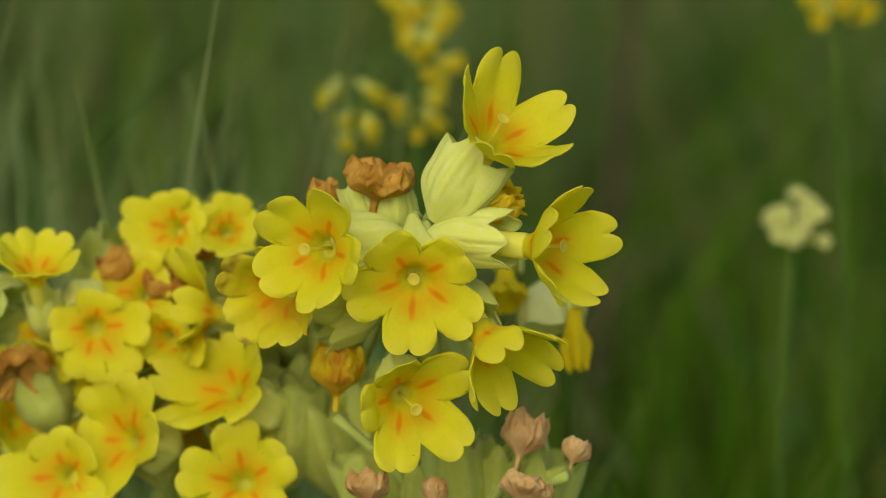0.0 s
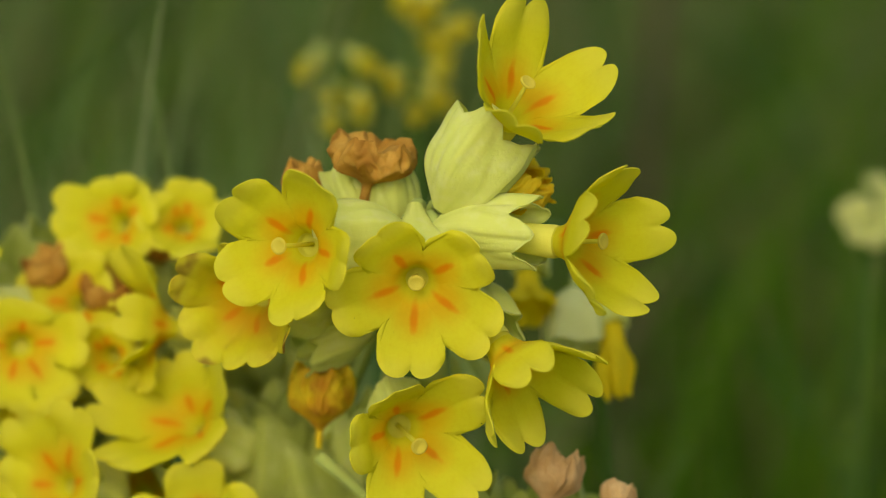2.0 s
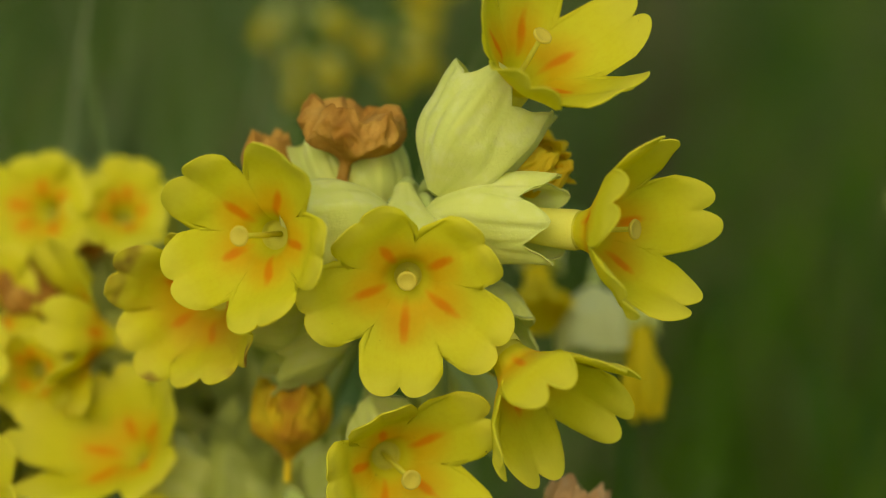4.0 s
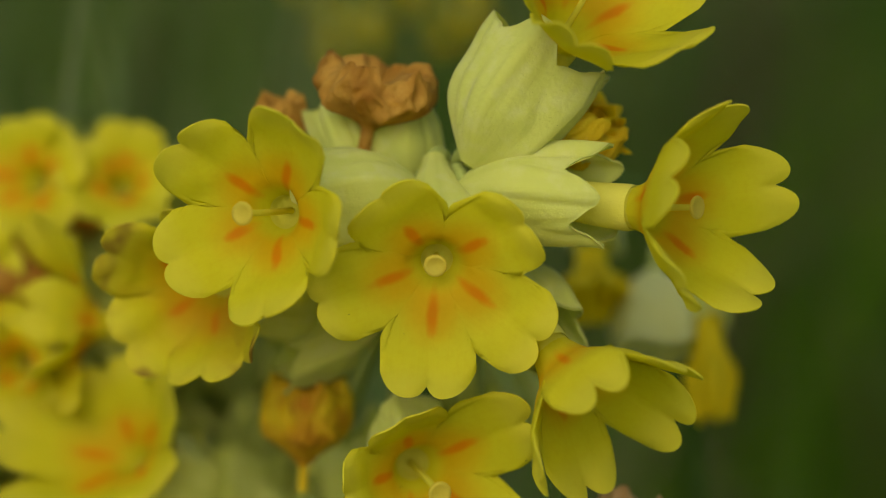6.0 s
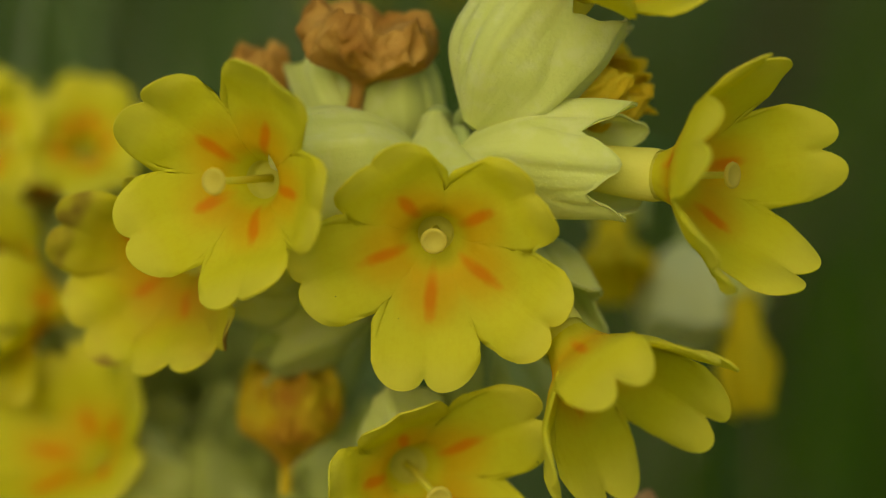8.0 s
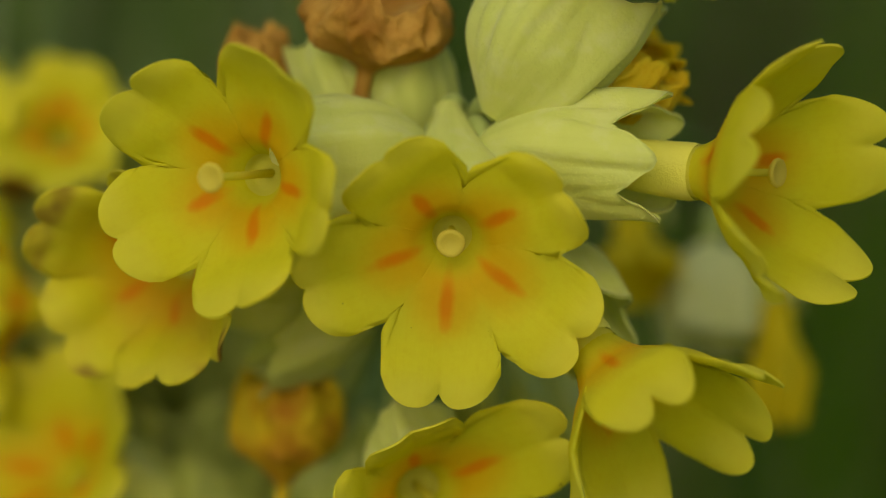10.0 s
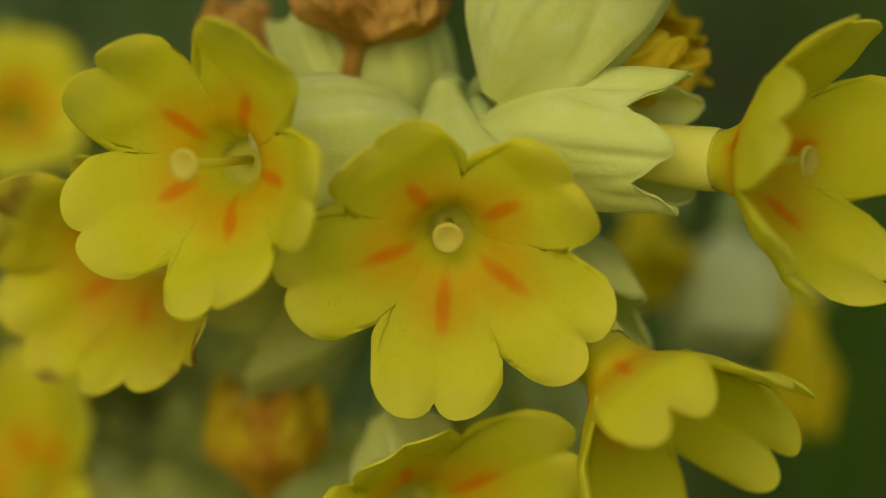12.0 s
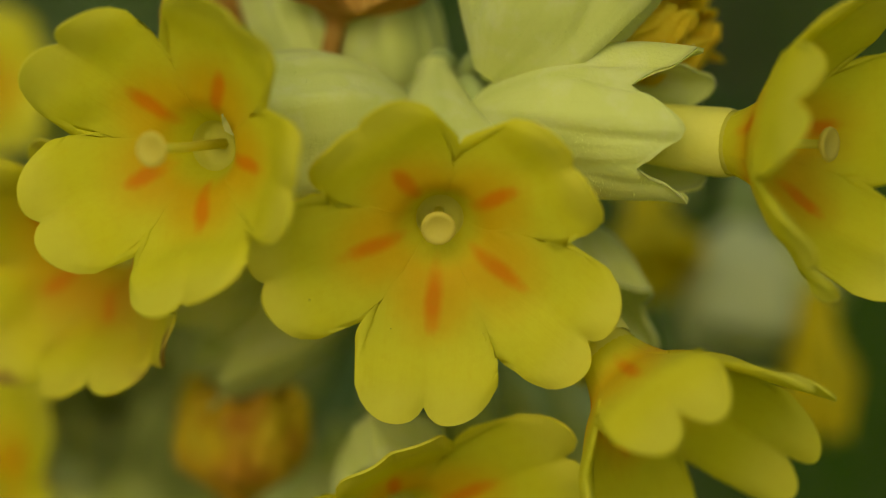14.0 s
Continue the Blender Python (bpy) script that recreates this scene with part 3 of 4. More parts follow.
flower(head, (4.85, 6.57, 9.05), (0.46, -0.49, 0.74),
       [(6.44, 1.28, 3.06, 4.9), (0.98, 2.05, 7.37, 4.9), (-2.61, -3.22, 6.6, 4.9), (0.15, -7.53, 0.73, 4.9), (6.01, -4.37, -0.05, 4.9)], 1.25, stigma=(0.96, -1.03, 2.33), downy=True, calyx=((-0.87, 6, 1.14), (4.01, 7.76, 7.73), 3.6, 0, -0.81))
flower(head, (-3.76, 3.08, -15.57), (0.25, -0.97, 0.05),
       [(5.71, -1.31, 2.94, 4.6), (-0.55, -2.66, 3.56, 4.6), (-3.69, -3.27, -0.42, 4.6), (-0.63, -2.96, -5.94, 4.6), (5.44, -1.82, -4.14, 4.6)], 1.15, stigma=(1.22, -2.62, -0.5), downy=True, calyx=((-4.61, 8.77, -13.65), (-3.92, 4.22, -15.16), 2.2))
flower(head, (4.4, 1.14, -9.25), (0.58, -0.58, -0.57),
       [(5.83, 0.94, -3.33, 4.7), (5.92, -2.8, 0.76, 4.7), (1.67, -6.26, 0.56, 4.7), (-1.34, -4.83, -4.29, 3.8), (1.29, -0.26, -6.27, 4.7)], 1.25, downy=True, calyx=((0.62, 9.8, -5.91), (3.54, 4.44, -8.53), 2.4))
flower(head, (-15.64, 8.09, -6.52), (-0.51, -0.85, -0.09),
       [(2.61, -5.08, -0.77, 5.2), (-0.38, -3.55, 4.39, 5.2), (-5.23, -1.02, 2.11, 5.2), (-4.32, -0.6, -2.95, 5.2), (-0.24, -2.96, -4.17, 5.2)], 1.2, downy=True, calyx=((-9.2, 11.28, -8.12), (-13.62, 9.48, -7.14), 2.4), old=1.0)
loose_calyx(head, (-6.78, 9.99, -1.34), (-8.62, 12.2, 3.04), 1.75, teeth=0.05)
loose_calyx(head, (-4.32, 9.92, -1.63), (-5.27, 12.04, 2.45), 2.3, teeth=0.06)
loose_calyx(head, (-7.39, 18.12, -25.14), (-7.37, 18.2, -17.05), 2.14)
shrivelled(head, (-6.88, 9.52, 0.75), (-5.88, 9.86, 5.91), 3.0, BROWN, "dried brown crumpled cowslip flower", 1.0)
shrivelled(head, (2.15, 9.27, -0.18), (6.47, 8.26, 3.8), 2.1, RUSTY, "withered orange-brown cowslip flower with one yellow lobe left")
flower(head, (5.22, 9.87, 2.05), (0.76, -0.52, 0.4),
       [(2, -0.68, 1.34, 2.3), (0.94, 2.07, 1.94, 2), (2.26, -0.71, -0.73, 1.1), (0.6, -1.54, -1.1, 1.2), (1.35, -1.94, 0.48, 1.5)], 0.7, old=1.2, skin_of=AMBER)
shrivelled(head, (-11.56, 12.56, -0.82), (-11.56, 12.77, 3.38), 1.37, BROWN, "dried brown crumpled cowslip flower")
loose_calyx(head, (-6.12, 12.84, -10.03), (-11.76, 10.39, -11.46), 1.72)
loose_calyx(head, (-8.19, 22.05, -18.17), (-11.19, 19.22, -21.01), 1.67)
loose_calyx(head, (-2.91, 15.71, -10.89), (0.89, 12.42, -15.48), 1.65)
loose_calyx(head, (0.51, 19.27, -13.11), (4.12, 15.75, -18.49), 1.58)

# ---------------------------------------------------------------- the crowded cluster beside it
CLUSTER_TOP = (-27.57, 27.01, -18.98)
cluster = Plant(CLUSTER_TOP, (-34, 22), "crowded cowslip cluster of many yellow flowers and pale calyces", 1.6, husk=SHADED_CALYX)
flower(cluster, (-34.49, 17.4, -12.59), (-0.05, -0.93, 0.36),
       [(-3.91, -0.53, -0.17, 4.51), (-1, -1.71, -4.58, 4.71), (3.24, -1.66, -4.38, 4.61), (5.21, -0.37, 0.43, 4.61), (0.66, 0.36, 3.13, 4.71)], 0.86, calyx=((-36.47, 24.25, -10.2), (-35.02, 20.64, -12.11), 2.27))
flower(cluster, (-20.71, 15.8, -18.57), (-0.52, -0.52, 0.68),
       [(-1.54, 2.08, 4.2, 5.04), (2.19, -0.83, 4.07, 4.58), (-7.21, 0.4, 1.5, 5.02), (-6.18, -3.4, -1.94, 4.75), (1.33, -4.08, -0.88, 4.54)], 0.76, calyx=((-15.54, 18.83, -22.69), (-19.67, 17.5, -19.95), 2.6))
flower(cluster, (-19.52, 11.51, -26.85), (0, -0.93, 0.36),
       [(-1, 0.52, 5.56, 4.98), (3.9, -0.21, 2.77, 4.98), (-5.99, -0.6, 1.38, 5.18), (-3.83, -1.66, -2.6, 4.98), (2.46, -1.72, -2.81, 4.98)], 0.91, calyx=((-18.34, 15.92, -33.55), (-19.35, 13.79, -29.92), 2.61))
flower(cluster, (-31.14, 14.5, -23.41), (-0.56, -0.77, 0.31),
       [(1, -0.29, 6.09, 4.58), (2.7, -3.38, 1.75, 4.54), (-3.98, -2.11, -4.28, 5.29), (-4.62, 0.93, -0.12, 5.04), (-3.52, 1.27, 4.76, 4.81)], 0.76, calyx=((-26.26, 19.06, -25.7), (-29.91, 16.34, -24.28), 2.5))
flower(cluster, (-37.16, 13.63, -26.64), (-0.21, -0.87, 0.45),
       [(-1.81, 0.95, 3.55, 5.22), (-6.54, -0.2, -0.75, 5.62), (-2.52, -2.19, -4.57, 5.6), (2.51, -2.51, -2.18, 4.58), (1.9, -1.13, 3, 4.58)], 0.76, calyx=((-34.21, 17.97, -33.64), (-36.54, 16.06, -29.18), 2.61))
flower(cluster, (-26.99, 25.74, -4.64), (-0.42, -0.8, 0.43),
       [(-4.72, 0.24, 0.91, 4.78), (-0.42, 0.86, 3.25, 4.67), (2.67, -0.46, 1.91, 4.25), (1.51, -2.56, -2.35, 4.64), (-3.41, -1.53, -2.09, 4.65)], 0.75, calyx=((-22.87, 29.51, -9.87), (-26.13, 27.35, -6.35), 2.06))
flower(cluster, (-21.51, 25.74, -4.64), (0.05, -0.7, 0.71),
       [(0.52, 0.76, 2.84, 4.17), (2.6, -0.86, 0.39, 4.15), (1, -3.32, -1.61, 4.22), (-2.9, -2.03, -0.38, 4.23), (-1.41, 0.57, 2.13, 3.76)], 0.75, calyx=((-21.15, 29.37, -10.42), (-21.49, 27.21, -6.89), 1.95))
flower(cluster, (-30.03, 22.15, -10.32), (-0.3, -0.8, 0.53),
       [(0.16, 0.95, 3.53, 4.45), (-4.59, 0.09, 0.35, 4.86), (-2.45, -1.63, -2.47, 4.24), (1.72, -1.6, -2.37, 4.24), (2.45, -0.57, 1.46, 3.73)], 0.76, calyx=((-27.6, 25.82, -15.92), (-29.59, 23.75, -12.1), 1.94))
flower(cluster, (-23.38, 18.74, -11.45), (-0.88, -0.35, 0.31),
       [(-3.01, 1.37, 5.12, 4.63), (-2.56, -2.47, 1.55, 4.77), (-2.77, -3.44, -2.04, 4.57), (-1.3, -2.19, -4.56, 4.2), (-1.96, 2.76, 3.12, 4.27)], 0.76, calyx=((-17.81, 22.34, -13.46), (-21.91, 19.65, -11.95), 2.15))
flower(cluster, (-27.51, 19.07, -14.11), (-0.4, -0.9, 0.14),
       [(-1.93, 0.44, 1.61, 3.02), (-0.26, 0.63, 2.36, 3.02), (2.13, -0.67, 1.11, 3.01), (1.61, -1.54, -2.16, 3.21), (-1.66, -1.4, -1.65, 3.31)], 0.76, calyx=((-23.53, 23.46, -17.01), (-26.21, 20.86, -15.1), 1.71))
flower(cluster, (-40.06, 18.81, -7.31), (0.05, -0.22, 0.97),
       [(-3.75, -0.25, 2.65, 4.19), (3.69, -0.55, 1.54, 4.19), (1.73, 2.72, 2.93, 4.25), (-2.23, 2.72, 2.93, 4.25), (0.14, -3.66, 0.68, 4.54)], 0.76, calyx=((-39.22, 21.98, -14.83), (-39.88, 20.18, -9.95), 1.81))
flower(cluster, (-29.41, 34.57, -10.34), (-0.6, -0.57, 0.56),
       [(2.14, -3.16, 1.35, 3.84), (1.01, 0.36, 3.59, 3.89), (-2.46, 2.34, 1.84, 3.93), (-3.45, 0.04, -1.49, 3.91), (-0.6, -3.35, -1.78, 3.85)], 0.72, calyx=((-31.49, 38.93, -17.25), (-29.58, 37.01, -12.8), 2.11))
flower(cluster, (-25.72, 35.23, -11.71), (0.21, -0.67, 0.72),
       [(3.55, 1.08, 1.78, 4.33), (-0.59, 1.86, 3.67, 4.34), (-3.43, -1.29, 1.84, 4.28), (-1.08, -4.01, -1.15, 4.26), (3.23, -2.54, -1.2, 4.28)], 0.8, calyx=((-25.96, 38.62, -18.38), (-25.81, 36.71, -13.92), 2.11))
flower(cluster, (-23.17, 36.12, -12.26), (-0.21, -0.98, -0.06),
       [(2.53, -2.45, 3.23, 4.67), (-2.42, -1.36, 3.63, 4.7), (-4.37, -0.52, -1.06, 4.74), (-0.6, -1.11, -4.36, 4.74), (3.66, -2.29, -1.69, 4.71)], 0.88, calyx=((-21.59, 38.55, -18.66), (-23.21, 36.63, -14.2), 2.11))
flower(cluster, (-32.87, 32.93, -16.46), (0.52, -0.75, 0.42),
       [(1.74, 1.53, 4.33, 5.14), (-2.37, -2.01, 3.87, 5.08), (-1.93, -4.55, -0.93, 5.04), (2.44, -2.59, -3.48, 5.1), (4.72, 1.18, -0.24, 5.17)], 0.95, calyx=((-34.99, 37.26, -23.44), (-33.05, 35.36, -18.95), 2.11))
flower(cluster, (-26.87, 32.62, -21.46), (-0.4, -0.85, 0.33),
       [(-0.41, 0.2, 3.73, 3.89), (-3.57, 0.68, 0.94, 3.91), (-2.38, -1.31, -2.53, 3.9), (1.51, -3.02, -1.87, 3.86), (2.72, -2.09, 1.98, 3.86)], 0.73, calyx=((-27.12, 35.99, -28.22), (-26.98, 34.09, -23.7), 2.11))
flower(cluster, (-22.3, 34.48, -18.39), (-0.6, -0.57, 0.56),
       [(-1.19, 2.27, 3.3, 4.36), (-3.95, 1.55, -0.35, 4.36), (-2.28, -2.46, -2.41, 4.29), (1.47, -4.23, -0.05, 4.26), (2.15, -1.31, 3.46, 4.28)], 0.8, calyx=((-20.72, 36.89, -24.84), (-22.34, 34.99, -20.35), 2.11))
flower(cluster, (-31.13, 30.85, -24.24), (0.21, -0.67, 0.72),
       [(-3.11, 0.27, 3.26, 4.71), (-2.8, -3.59, -0.04, 4.65), (1.88, -3.94, -1.75, 4.65), (4.51, -0.32, 0.48, 4.72), (1.43, 2.29, 3.6, 4.75)], 0.88, calyx=((-33.24, 35.16, -31.3), (-31.32, 33.26, -26.78), 2.11))
flower(cluster, (-43.02, 33.97, -16.45), (-0.21, -0.98, -0.06),
       [(-4.63, -0.77, 1.21, 5.12), (-2.84, -0.77, -3.98, 5.16), (2.61, -2.01, -3.71, 5.12), (4.17, -2.78, 1.62, 5.09), (-0.3, -2.02, 4.64, 5.09)], 0.96, calyx=((-43.43, 37.35, -23.16), (-43.18, 35.43, -18.67), 2.11))
flower(cluster, (-43.68, 32.23, -26.77), (0.52, -0.75, 0.42),
       [(-2.06, -3.05, 0.93, 3.86), (0.47, -2.95, -2.34, 3.87), (3.36, -0.14, -1.62, 3.91), (2.61, 1.53, 2.13, 3.92), (-0.75, -0.28, 3.7, 3.89)], 0.72, calyx=((-42.26, 34.63, -33.27), (-43.75, 32.74, -28.74), 2.11))
flower(cluster, (-25.67, 29.57, -28.97), (-0.4, -0.85, 0.33),
       [(-3.79, -0.38, -1.59, 4.31), (-0.04, -2.83, -2.99, 4.28), (3.1, -3.06, 0.46, 4.26), (1.3, -0.73, 3.98, 4.28), (-2.96, 0.92, 2.72, 4.31)], 0.8, calyx=((-27.7, 33.88, -36.08), (-25.81, 31.99, -31.53), 2.11))
flower(cluster, (-37.25, 31.57, -25.36), (-0.6, -0.57, 0.56),
       [(-3.79, -0.85, -2.29, 4.73), (0.19, -4.45, -1.51, 4.65), (2.8, -3.16, 2.54, 4.66), (0.46, 1.26, 4.32, 4.73), (-3.65, 2.68, 1.35, 4.78)], 0.87, calyx=((-37.6, 34.93, -32.15), (-37.39, 33.05, -27.62), 2.11))
flower(cluster, (-26.92, 34.93, -16.72), (0.21, -0.67, 0.72),
       [(-0.22, -4.85, -1.72, 5.07), (4.45, -2.19, -0.89, 5.11), (3.55, 1.89, 2.83, 5.17), (-1.73, 1.76, 4.29, 5.17), (-4.04, -2.42, 1.46, 5.09)], 0.95, calyx=((-25.37, 37.35, -23.16), (-26.98, 35.43, -18.67), 2.11))
flower(cluster, (-40.06, 21.25, -17.54), (-0.33, -0.88, -0.33),
       [(0.2, -2.15, 2.45, 3.19), (-2.77, -0.53, 1.15, 3.22), (-2.3, 0.54, -2.16, 3.25), (1, -0.41, -2.9, 3.24), (2.53, -2.07, -0.06, 3.2)], 0.6, calyx=((-36.61, 24.13, -18.39), (-38.73, 22.21, -17.83), 1.7), old=1.0)
flower(cluster, (-33.65, 21.48, -20.55), (-0.21, -0.67, 0.72),
       [(2.66, -0.65, 1.64, 3.22), (0.02, 1.47, 2.72, 3.25), (-2.86, 0.58, 1.09, 3.24), (-1.99, -2.09, -1, 3.22), (1.41, -2.86, -0.67, 3.2)], 0.6, calyx=((-31.64, 24.58, -24.44), (-33.21, 23.17, -21.95), 1.71))
loose_calyx(cluster, (-48.32, 23.96, -11.28), (-42.43, 20.49, -12.65), 3.39)
loose_calyx(cluster, (-38.24, 21.41, -24.66), (-41.47, 21.25, -17.54), 3.16)
loose_calyx(cluster, (-15.59, 18.99, -29.82), (-14.13, 20, -18.35), 2.94)
loose_calyx(cluster, (-18.44, 20.82, -26.84), (-16.97, 20.52, -20.26), 2.49)
loose_calyx(cluster, (-28, 18.99, -29.82), (-29.36, 20.09, -21.9), 2.82)
loose_calyx(cluster, (-11.95, 20.24, -29.03), (-11.64, 21.19, -21.64), 2.49)
loose_calyx(cluster, (-36.05, 25.3, -14.01), (-37.11, 25, -11.28), 1.7)
loose_calyx(cluster, (-32.87, 24.34, -13.74), (-38.09, 22.85, -11.56), 2.04, cream=True)
loose_calyx(cluster, (-34.34, 25.89, -11.82), (-36.97, 22.71, -12.1), 1.7, cream=True)
loose_calyx(cluster, (-13.39, 21.78, -27.15), (-16.41, 21.1, -18.09), 3.4)
loose_calyx(cluster, (-9.97, 19.66, -31.21), (-13.31, 20.37, -20.81), 3.16)
shrivelled(cluster, (-31.56, 24.77, -10.87), (-32.9, 23.98, -6.97), 1.84, BROWN, "dried brown crumpled cowslip flower")
shrivelled(cluster, (-27.09, 23.5, -12.37), (-27.56, 22.29, -8.38), 2.07, BROWN, "dried brown crumpled cowslip flower")
shrivelled(cluster, (-24.45, 28.04, -9.74), (-23.48, 27.67, -5.67), 2.19, BROWN, "dried brown crumpled cowslip flower")
shrivelled(cluster, (-43.18, 20.65, -16.18), (-41.79, 17.21, -18.15), 2.88, BROWN, "dried brown crumpled cowslip flower")
filler = random.Random(5)
for k in range(22):
    bx, bz = filler.uniform(-41, -9), filler.uniform(-28, -11)
    by = filler.uniform(30, 36)
    loose_calyx(cluster, (bx, by, bz), (bx + filler.uniform(-3, 3), by - filler.uniform(2, 6), bz + filler.uniform(7, 11)), filler.uniform(2.0, 2.8))

# ---------------------------------------------------------------- the faded head below
LOWER_TOP = (2.01, 11.46, -34.48)
lower = Plant(LOWER_TOP, (4, 4), "faded cowslip head with dry brown flowers in pale calyces", husk=SHADED_CALYX)
shrivelled(lower, (-10.51, 11.35, -19.48), (-10.16, 12.05, -13), 2.25, RUSTY, "shrivelled orange-yellow cowslip flower")
loose_calyx(lower, (-9.59, 20.65, -27.26), (-10.27, 21.37, -20.72), 2.54)
shrivelled(lower, (7.01, 5.08, -23.53), (8.39, 7.42, -18.69), 2, TAN, "dried tan crumpled cowslip flower")
shrivelled(lower, (12.27, 5.08, -23.53), (13.17, 6.75, -21.18), 1.25, TAN, "dried tan crumpled cowslip flower")
shrivelled(lower, (-7.31, 2.14, -26.77), (-7.21, 4.04, -23.54), 1.9, TAN, "dried tan crumpled cowslip flower")
shrivelled(lower, (-1.2, 3.1, -27.08), (-0.66, 4.83, -24.48), 1.1, TAN, "dried tan crumpled cowslip flower")
shrivelled(lower, (7.4, 1.19, -26.46), (8.29, 2.95, -23.77), 2.3, TAN, "dried tan crumpled cowslip flower")
loose_calyx(lower, (2.56, 10.36, -30.89), (0.89, 11.7, -22.01), 2.56)
loose_calyx(lower, (4.8, 11.31, -31.21), (5.61, 12.58, -22.58), 2.34)
loose_calyx(lower, (8.11, 9.93, -32.5), (11.14, 11.28, -23.62), 3)
loose_calyx(lower, (-2.72, 10.88, -32.81), (-1.32, 11.94, -24.99), 2.45)
loose_calyx(lower, (-5.23, 10.88, -32.81), (-9.1, 12.37, -23.38), 2.9)
loose_calyx(lower, (9.82, 12.69, -29.9), (8.13, 13.32, -23.68), 2.12)

# ---------------------------------------------------------------- nodding flowers behind
HIDDEN_TOP = (11.59, 34.79, -9.26)
hidden = Plant(HIDDEN_TOP, (24, 70), "small cowslip with nodding yellow flowers and cream calyces", 0.8, MEADOW_STEM)
flower(hidden, (6.3, 24.6, -10.2), (0.05, -0.75, -0.66), star((0.05, -0.75, -0.66), 1.7, 1.9, 2.8), 1.0, calyx=((6.6, 28.8, -6.2), (6.35, 25.8, -9.0), 1.4), skin_of=PETAL_DEEP)
loose_calyx(hidden, (10.0, 25.8, -10.4), (10.2, 23.2, -14.6), 2.7, cream=True)
loose_calyx(hidden, (11.9, 29.5, -11.4), (12.2, 27.5, -15.4), 1.9, cream=True)
flower(hidden, (13.1, 23.0, -14.0), (0.05, -0.4, -0.92), star((0.05, -0.4, -0.92), 1.3, 3.9, 2.3), 0.95, calyx=((13.1, 26.0, -8.6), (13.1, 23.6, -12.8), 1.3), skin_of=PETAL_DEEP)


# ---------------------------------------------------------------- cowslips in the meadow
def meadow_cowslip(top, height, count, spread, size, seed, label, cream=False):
    """A cowslip scaled down and set close, standing in for a distant one: a nodding head of little trumpets."""
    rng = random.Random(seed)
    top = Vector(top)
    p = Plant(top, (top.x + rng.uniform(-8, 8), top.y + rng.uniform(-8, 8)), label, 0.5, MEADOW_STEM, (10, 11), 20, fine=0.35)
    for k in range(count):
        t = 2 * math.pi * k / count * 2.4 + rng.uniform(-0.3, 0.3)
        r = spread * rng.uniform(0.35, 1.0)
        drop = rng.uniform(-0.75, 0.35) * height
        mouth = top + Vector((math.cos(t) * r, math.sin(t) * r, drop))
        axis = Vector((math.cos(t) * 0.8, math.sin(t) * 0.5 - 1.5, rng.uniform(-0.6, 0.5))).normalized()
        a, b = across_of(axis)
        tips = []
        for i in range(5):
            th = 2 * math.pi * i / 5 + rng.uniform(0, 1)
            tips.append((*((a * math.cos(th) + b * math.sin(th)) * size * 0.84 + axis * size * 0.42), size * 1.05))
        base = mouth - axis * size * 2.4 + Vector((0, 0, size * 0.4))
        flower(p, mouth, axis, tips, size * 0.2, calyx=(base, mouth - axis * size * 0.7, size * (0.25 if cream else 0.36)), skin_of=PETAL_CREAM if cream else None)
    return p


YELLOW = "miniature cowslip with small yellow flowers, standing in for a distant one"
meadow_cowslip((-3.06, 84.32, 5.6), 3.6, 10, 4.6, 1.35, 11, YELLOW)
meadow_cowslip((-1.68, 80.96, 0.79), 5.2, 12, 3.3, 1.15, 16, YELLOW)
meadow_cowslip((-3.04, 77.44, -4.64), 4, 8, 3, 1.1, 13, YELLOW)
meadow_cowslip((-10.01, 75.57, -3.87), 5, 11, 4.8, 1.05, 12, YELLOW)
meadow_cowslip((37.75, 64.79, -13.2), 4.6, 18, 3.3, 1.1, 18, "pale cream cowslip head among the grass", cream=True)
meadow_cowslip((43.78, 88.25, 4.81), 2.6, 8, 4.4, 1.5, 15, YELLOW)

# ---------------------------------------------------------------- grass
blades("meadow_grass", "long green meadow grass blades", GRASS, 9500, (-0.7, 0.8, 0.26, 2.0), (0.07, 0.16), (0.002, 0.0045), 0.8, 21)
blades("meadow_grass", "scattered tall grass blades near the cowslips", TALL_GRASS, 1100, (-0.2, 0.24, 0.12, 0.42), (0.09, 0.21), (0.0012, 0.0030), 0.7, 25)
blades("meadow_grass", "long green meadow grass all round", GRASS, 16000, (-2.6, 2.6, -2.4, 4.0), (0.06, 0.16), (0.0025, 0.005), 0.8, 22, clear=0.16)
blades("meadow_grass", "paler grass blades farther off", PALE_GRASS, 6000, (-0.42, 0.08, 0.3, 1.4), (0.09, 0.18), (0.002, 0.0045), 0.8, 27)
blades("meadow_grass", "broad pale green blades standing above the grass", BROAD_GRASS, 150, (-0.20, 0.20, 0.16, 0.50), (0.13, 0.24), (0.004, 0.008), 0.45, 31)
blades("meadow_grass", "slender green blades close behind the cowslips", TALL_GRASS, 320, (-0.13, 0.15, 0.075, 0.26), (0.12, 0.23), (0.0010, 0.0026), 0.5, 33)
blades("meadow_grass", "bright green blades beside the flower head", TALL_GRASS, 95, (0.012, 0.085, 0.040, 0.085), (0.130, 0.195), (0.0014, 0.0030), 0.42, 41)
# Added to fill the shaded gaps behind the bright blades with dark colour.
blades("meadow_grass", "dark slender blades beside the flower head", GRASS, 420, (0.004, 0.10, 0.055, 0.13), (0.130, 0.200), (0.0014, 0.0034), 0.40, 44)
blades("meadow_grass", "grey-green blades behind the crowded cluster", PALE_GRASS, 300, (-0.11, 0.012, 0.060, 0.15), (0.14, 0.23), (0.0012, 0.0025), 0.25, 43)
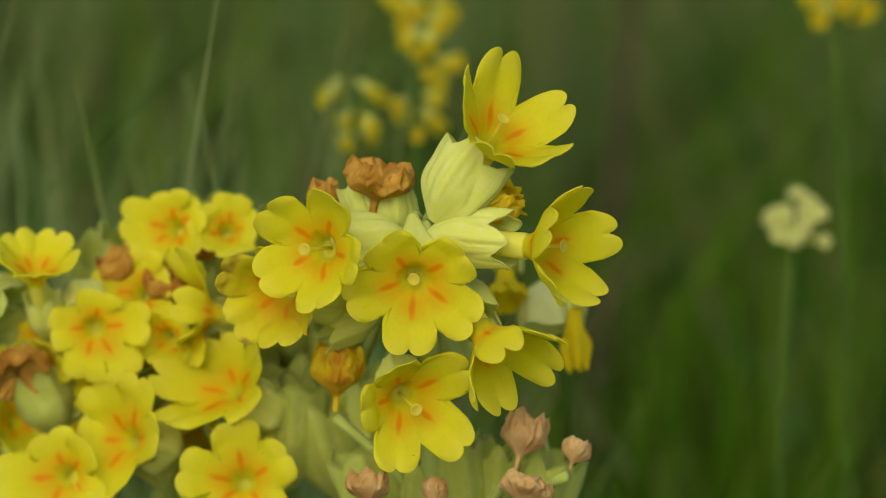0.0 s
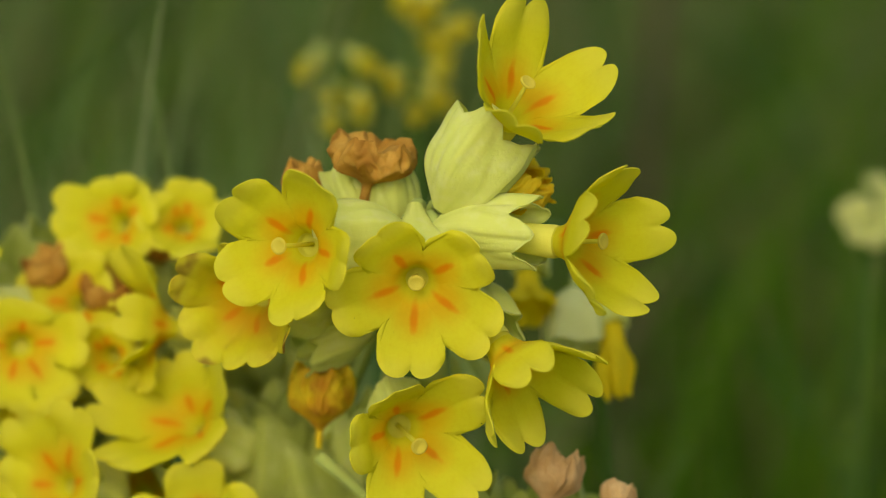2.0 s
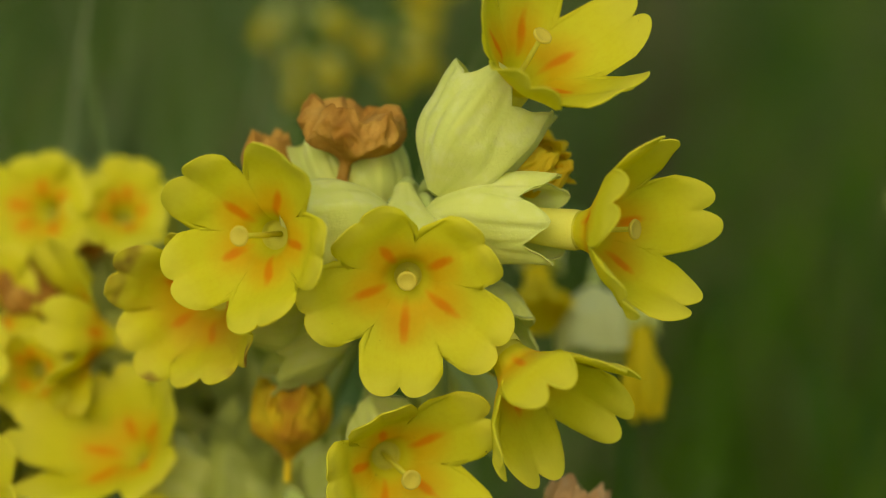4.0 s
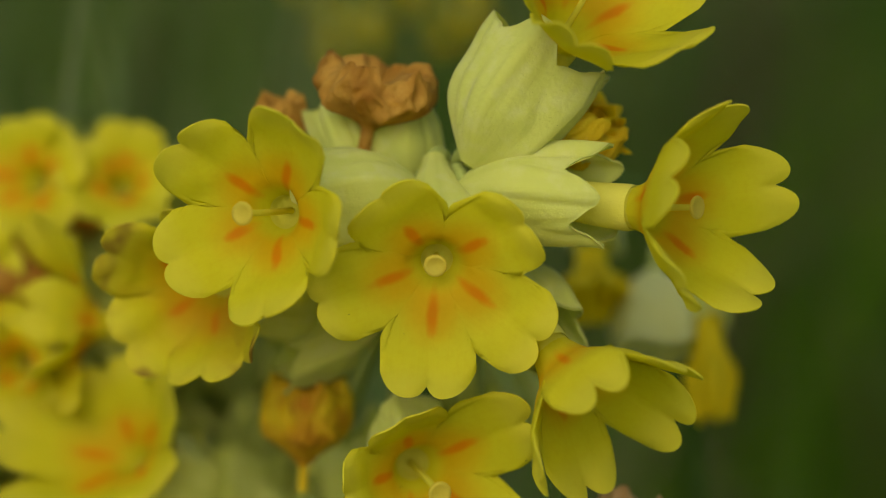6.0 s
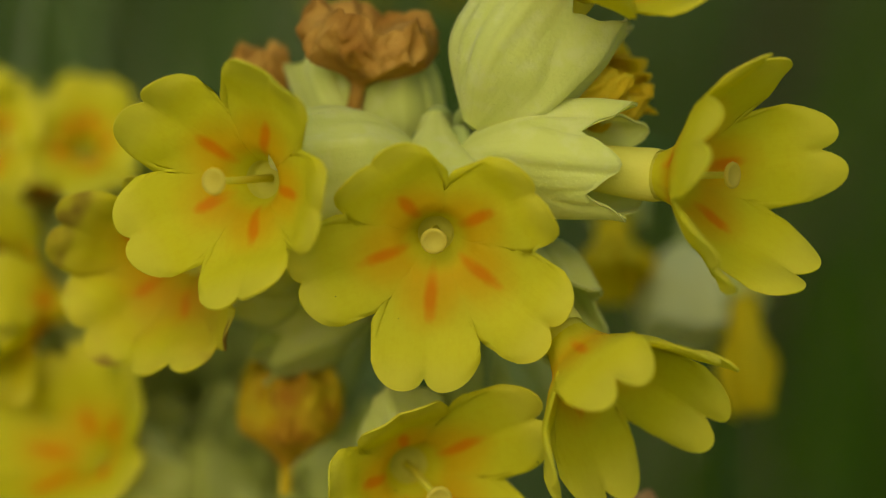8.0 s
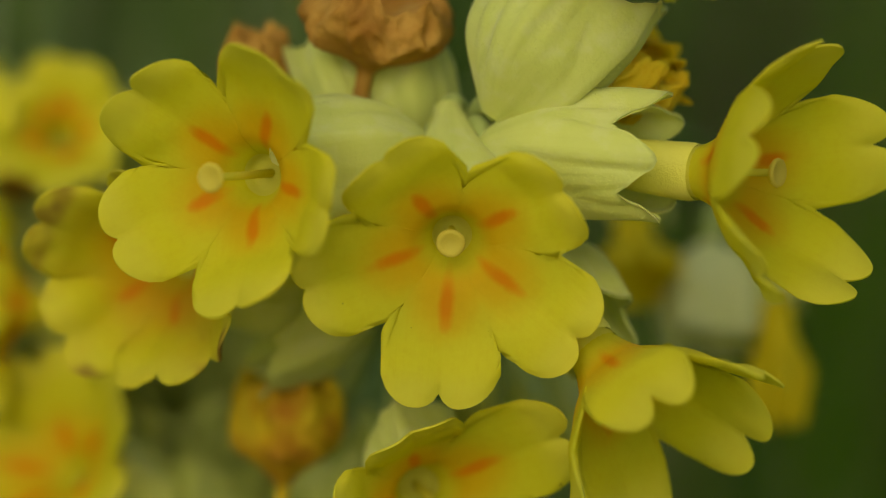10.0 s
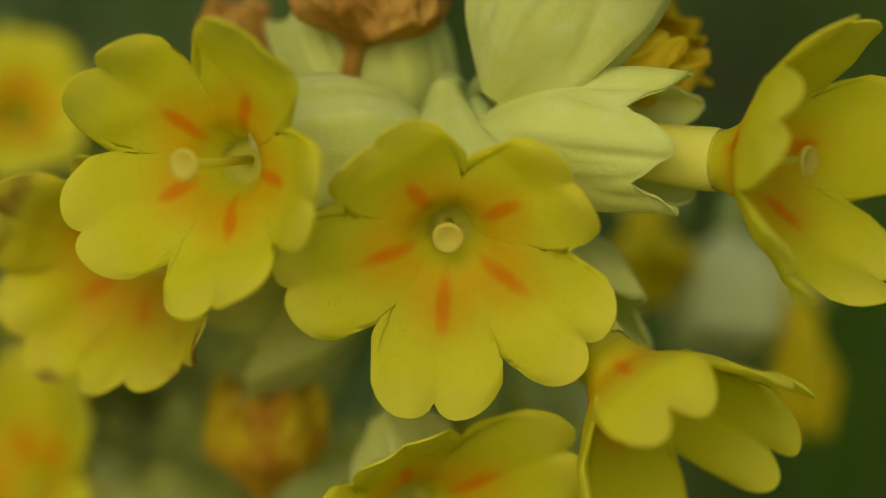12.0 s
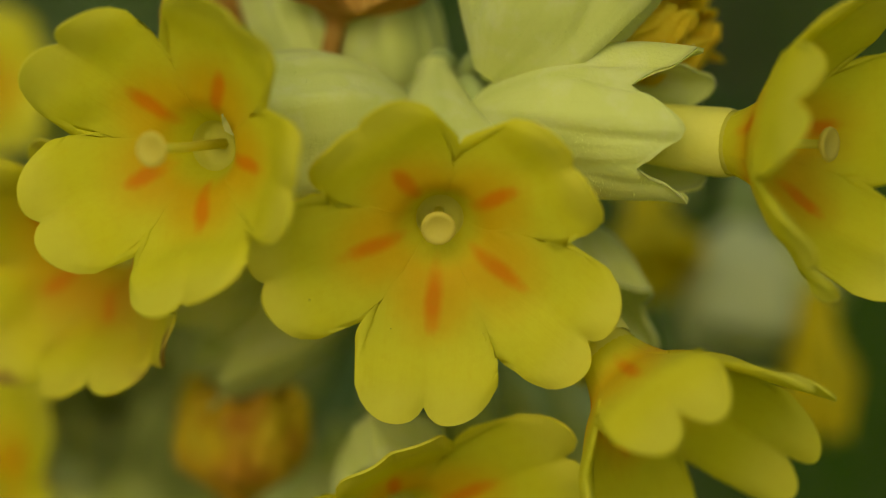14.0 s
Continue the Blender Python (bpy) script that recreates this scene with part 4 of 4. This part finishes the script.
blades("dry_grass", "straw stalks behind the crowded cluster", DRY_GRASS, 90, (-0.11, 0.02, 0.060, 0.15), (0.14, 0.215), (0.0010, 0.0018), 0.30, 45)
blades("meadow_grass", "broad bright blades near the flower head", BROAD_GRASS, 52, (0.014, 0.066, 0.032, 0.058), (0.130, 0.188), (0.0008, 0.0022), 0.42, 47)
blades("dry_grass", "bent straw low beside the flower head", DRY_GRASS, 40, (0.01, 0.07, 0.050, 0.09), (0.14, 0.18), (0.0008, 0.0016), 0.45, 46)
blades("dry_grass", "thin straw-coloured stalks close behind the cowslips", DRY_GRASS, 110, (-0.15, 0.15, 0.10, 0.30), (0.10, 0.23), (0.0008, 0.0020), 0.8, 34)
blades("dry_grass", "dry straw-coloured stalks in the grass", DRY_GRASS, 420, (-0.3, 0.3, 0.2, 0.9), (0.12, 0.22), (0.0012, 0.0026), 0.3, 23)
blades("dry_grass", "withered straw-coloured grass farther off", DRY_GRASS, 6000, (-0.45, 0.06, 0.4, 1.5), (0.08, 0.18), (0.002, 0.004), 0.8, 26)
blades("dry_grass", "matted straw among the green blades", DRY_GRASS, 2600, (-0.32, 0.03, 0.30, 1.1), (0.08, 0.17), (0.0015, 0.003), 0.9, 36)
blades("meadow_grass", "pale grey-green blades beside the cowslips", PALE_GRASS, 1300, (-0.26, 0.02, 0.14, 0.60), (0.11, 0.20), (0.0015, 0.0035), 0.6, 37)
blades("herb_leaves", "broad low green leaves in the grass", HERB, 900, (-0.5, 0.6, 0.10, 1.2), (0.03, 0.07), (0.008, 0.02), 1.2, 24, clear=0.08)


# ---------------------------------------------------------------- a dead stem among the blades
def dead_stem(foot, top, radius):
    ob = thing("dead_stem", foot, "dark brown dead plant stem standing in the grass", "stem")
    a, b = Vector(foot), Vector(top)
    way = bend(a, b, Vector((3, 0, 6)), 16)
    v, f = hose(way, [radius * (1.2 - 0.4 * i / 16) * (1.25 if i % 5 == 2 else 1.0) for i in range(17)], 10)
    part("stalk", v, f, DEAD, ob)
    for i in (7, 12):
        tip = way[i] + Vector((radius * (8 if i == 7 else -7), 2, radius * 9))
        v, f = hose(bend(way[i], tip, Vector((0, 0, -2)), 6), [radius * (0.5 - 0.06 * k) for k in range(7)], 8)
        part("twig", v, f, DEAD, ob)


DEAD = dry_material("dead_stem_bark", (0.10, 0.07, 0.045), (0.15, 0.11, 0.07), (0.07, 0.045, 0.03))
dead_stem((6, 167, -190), (25.99, 194.99, -5.96), 1.1)
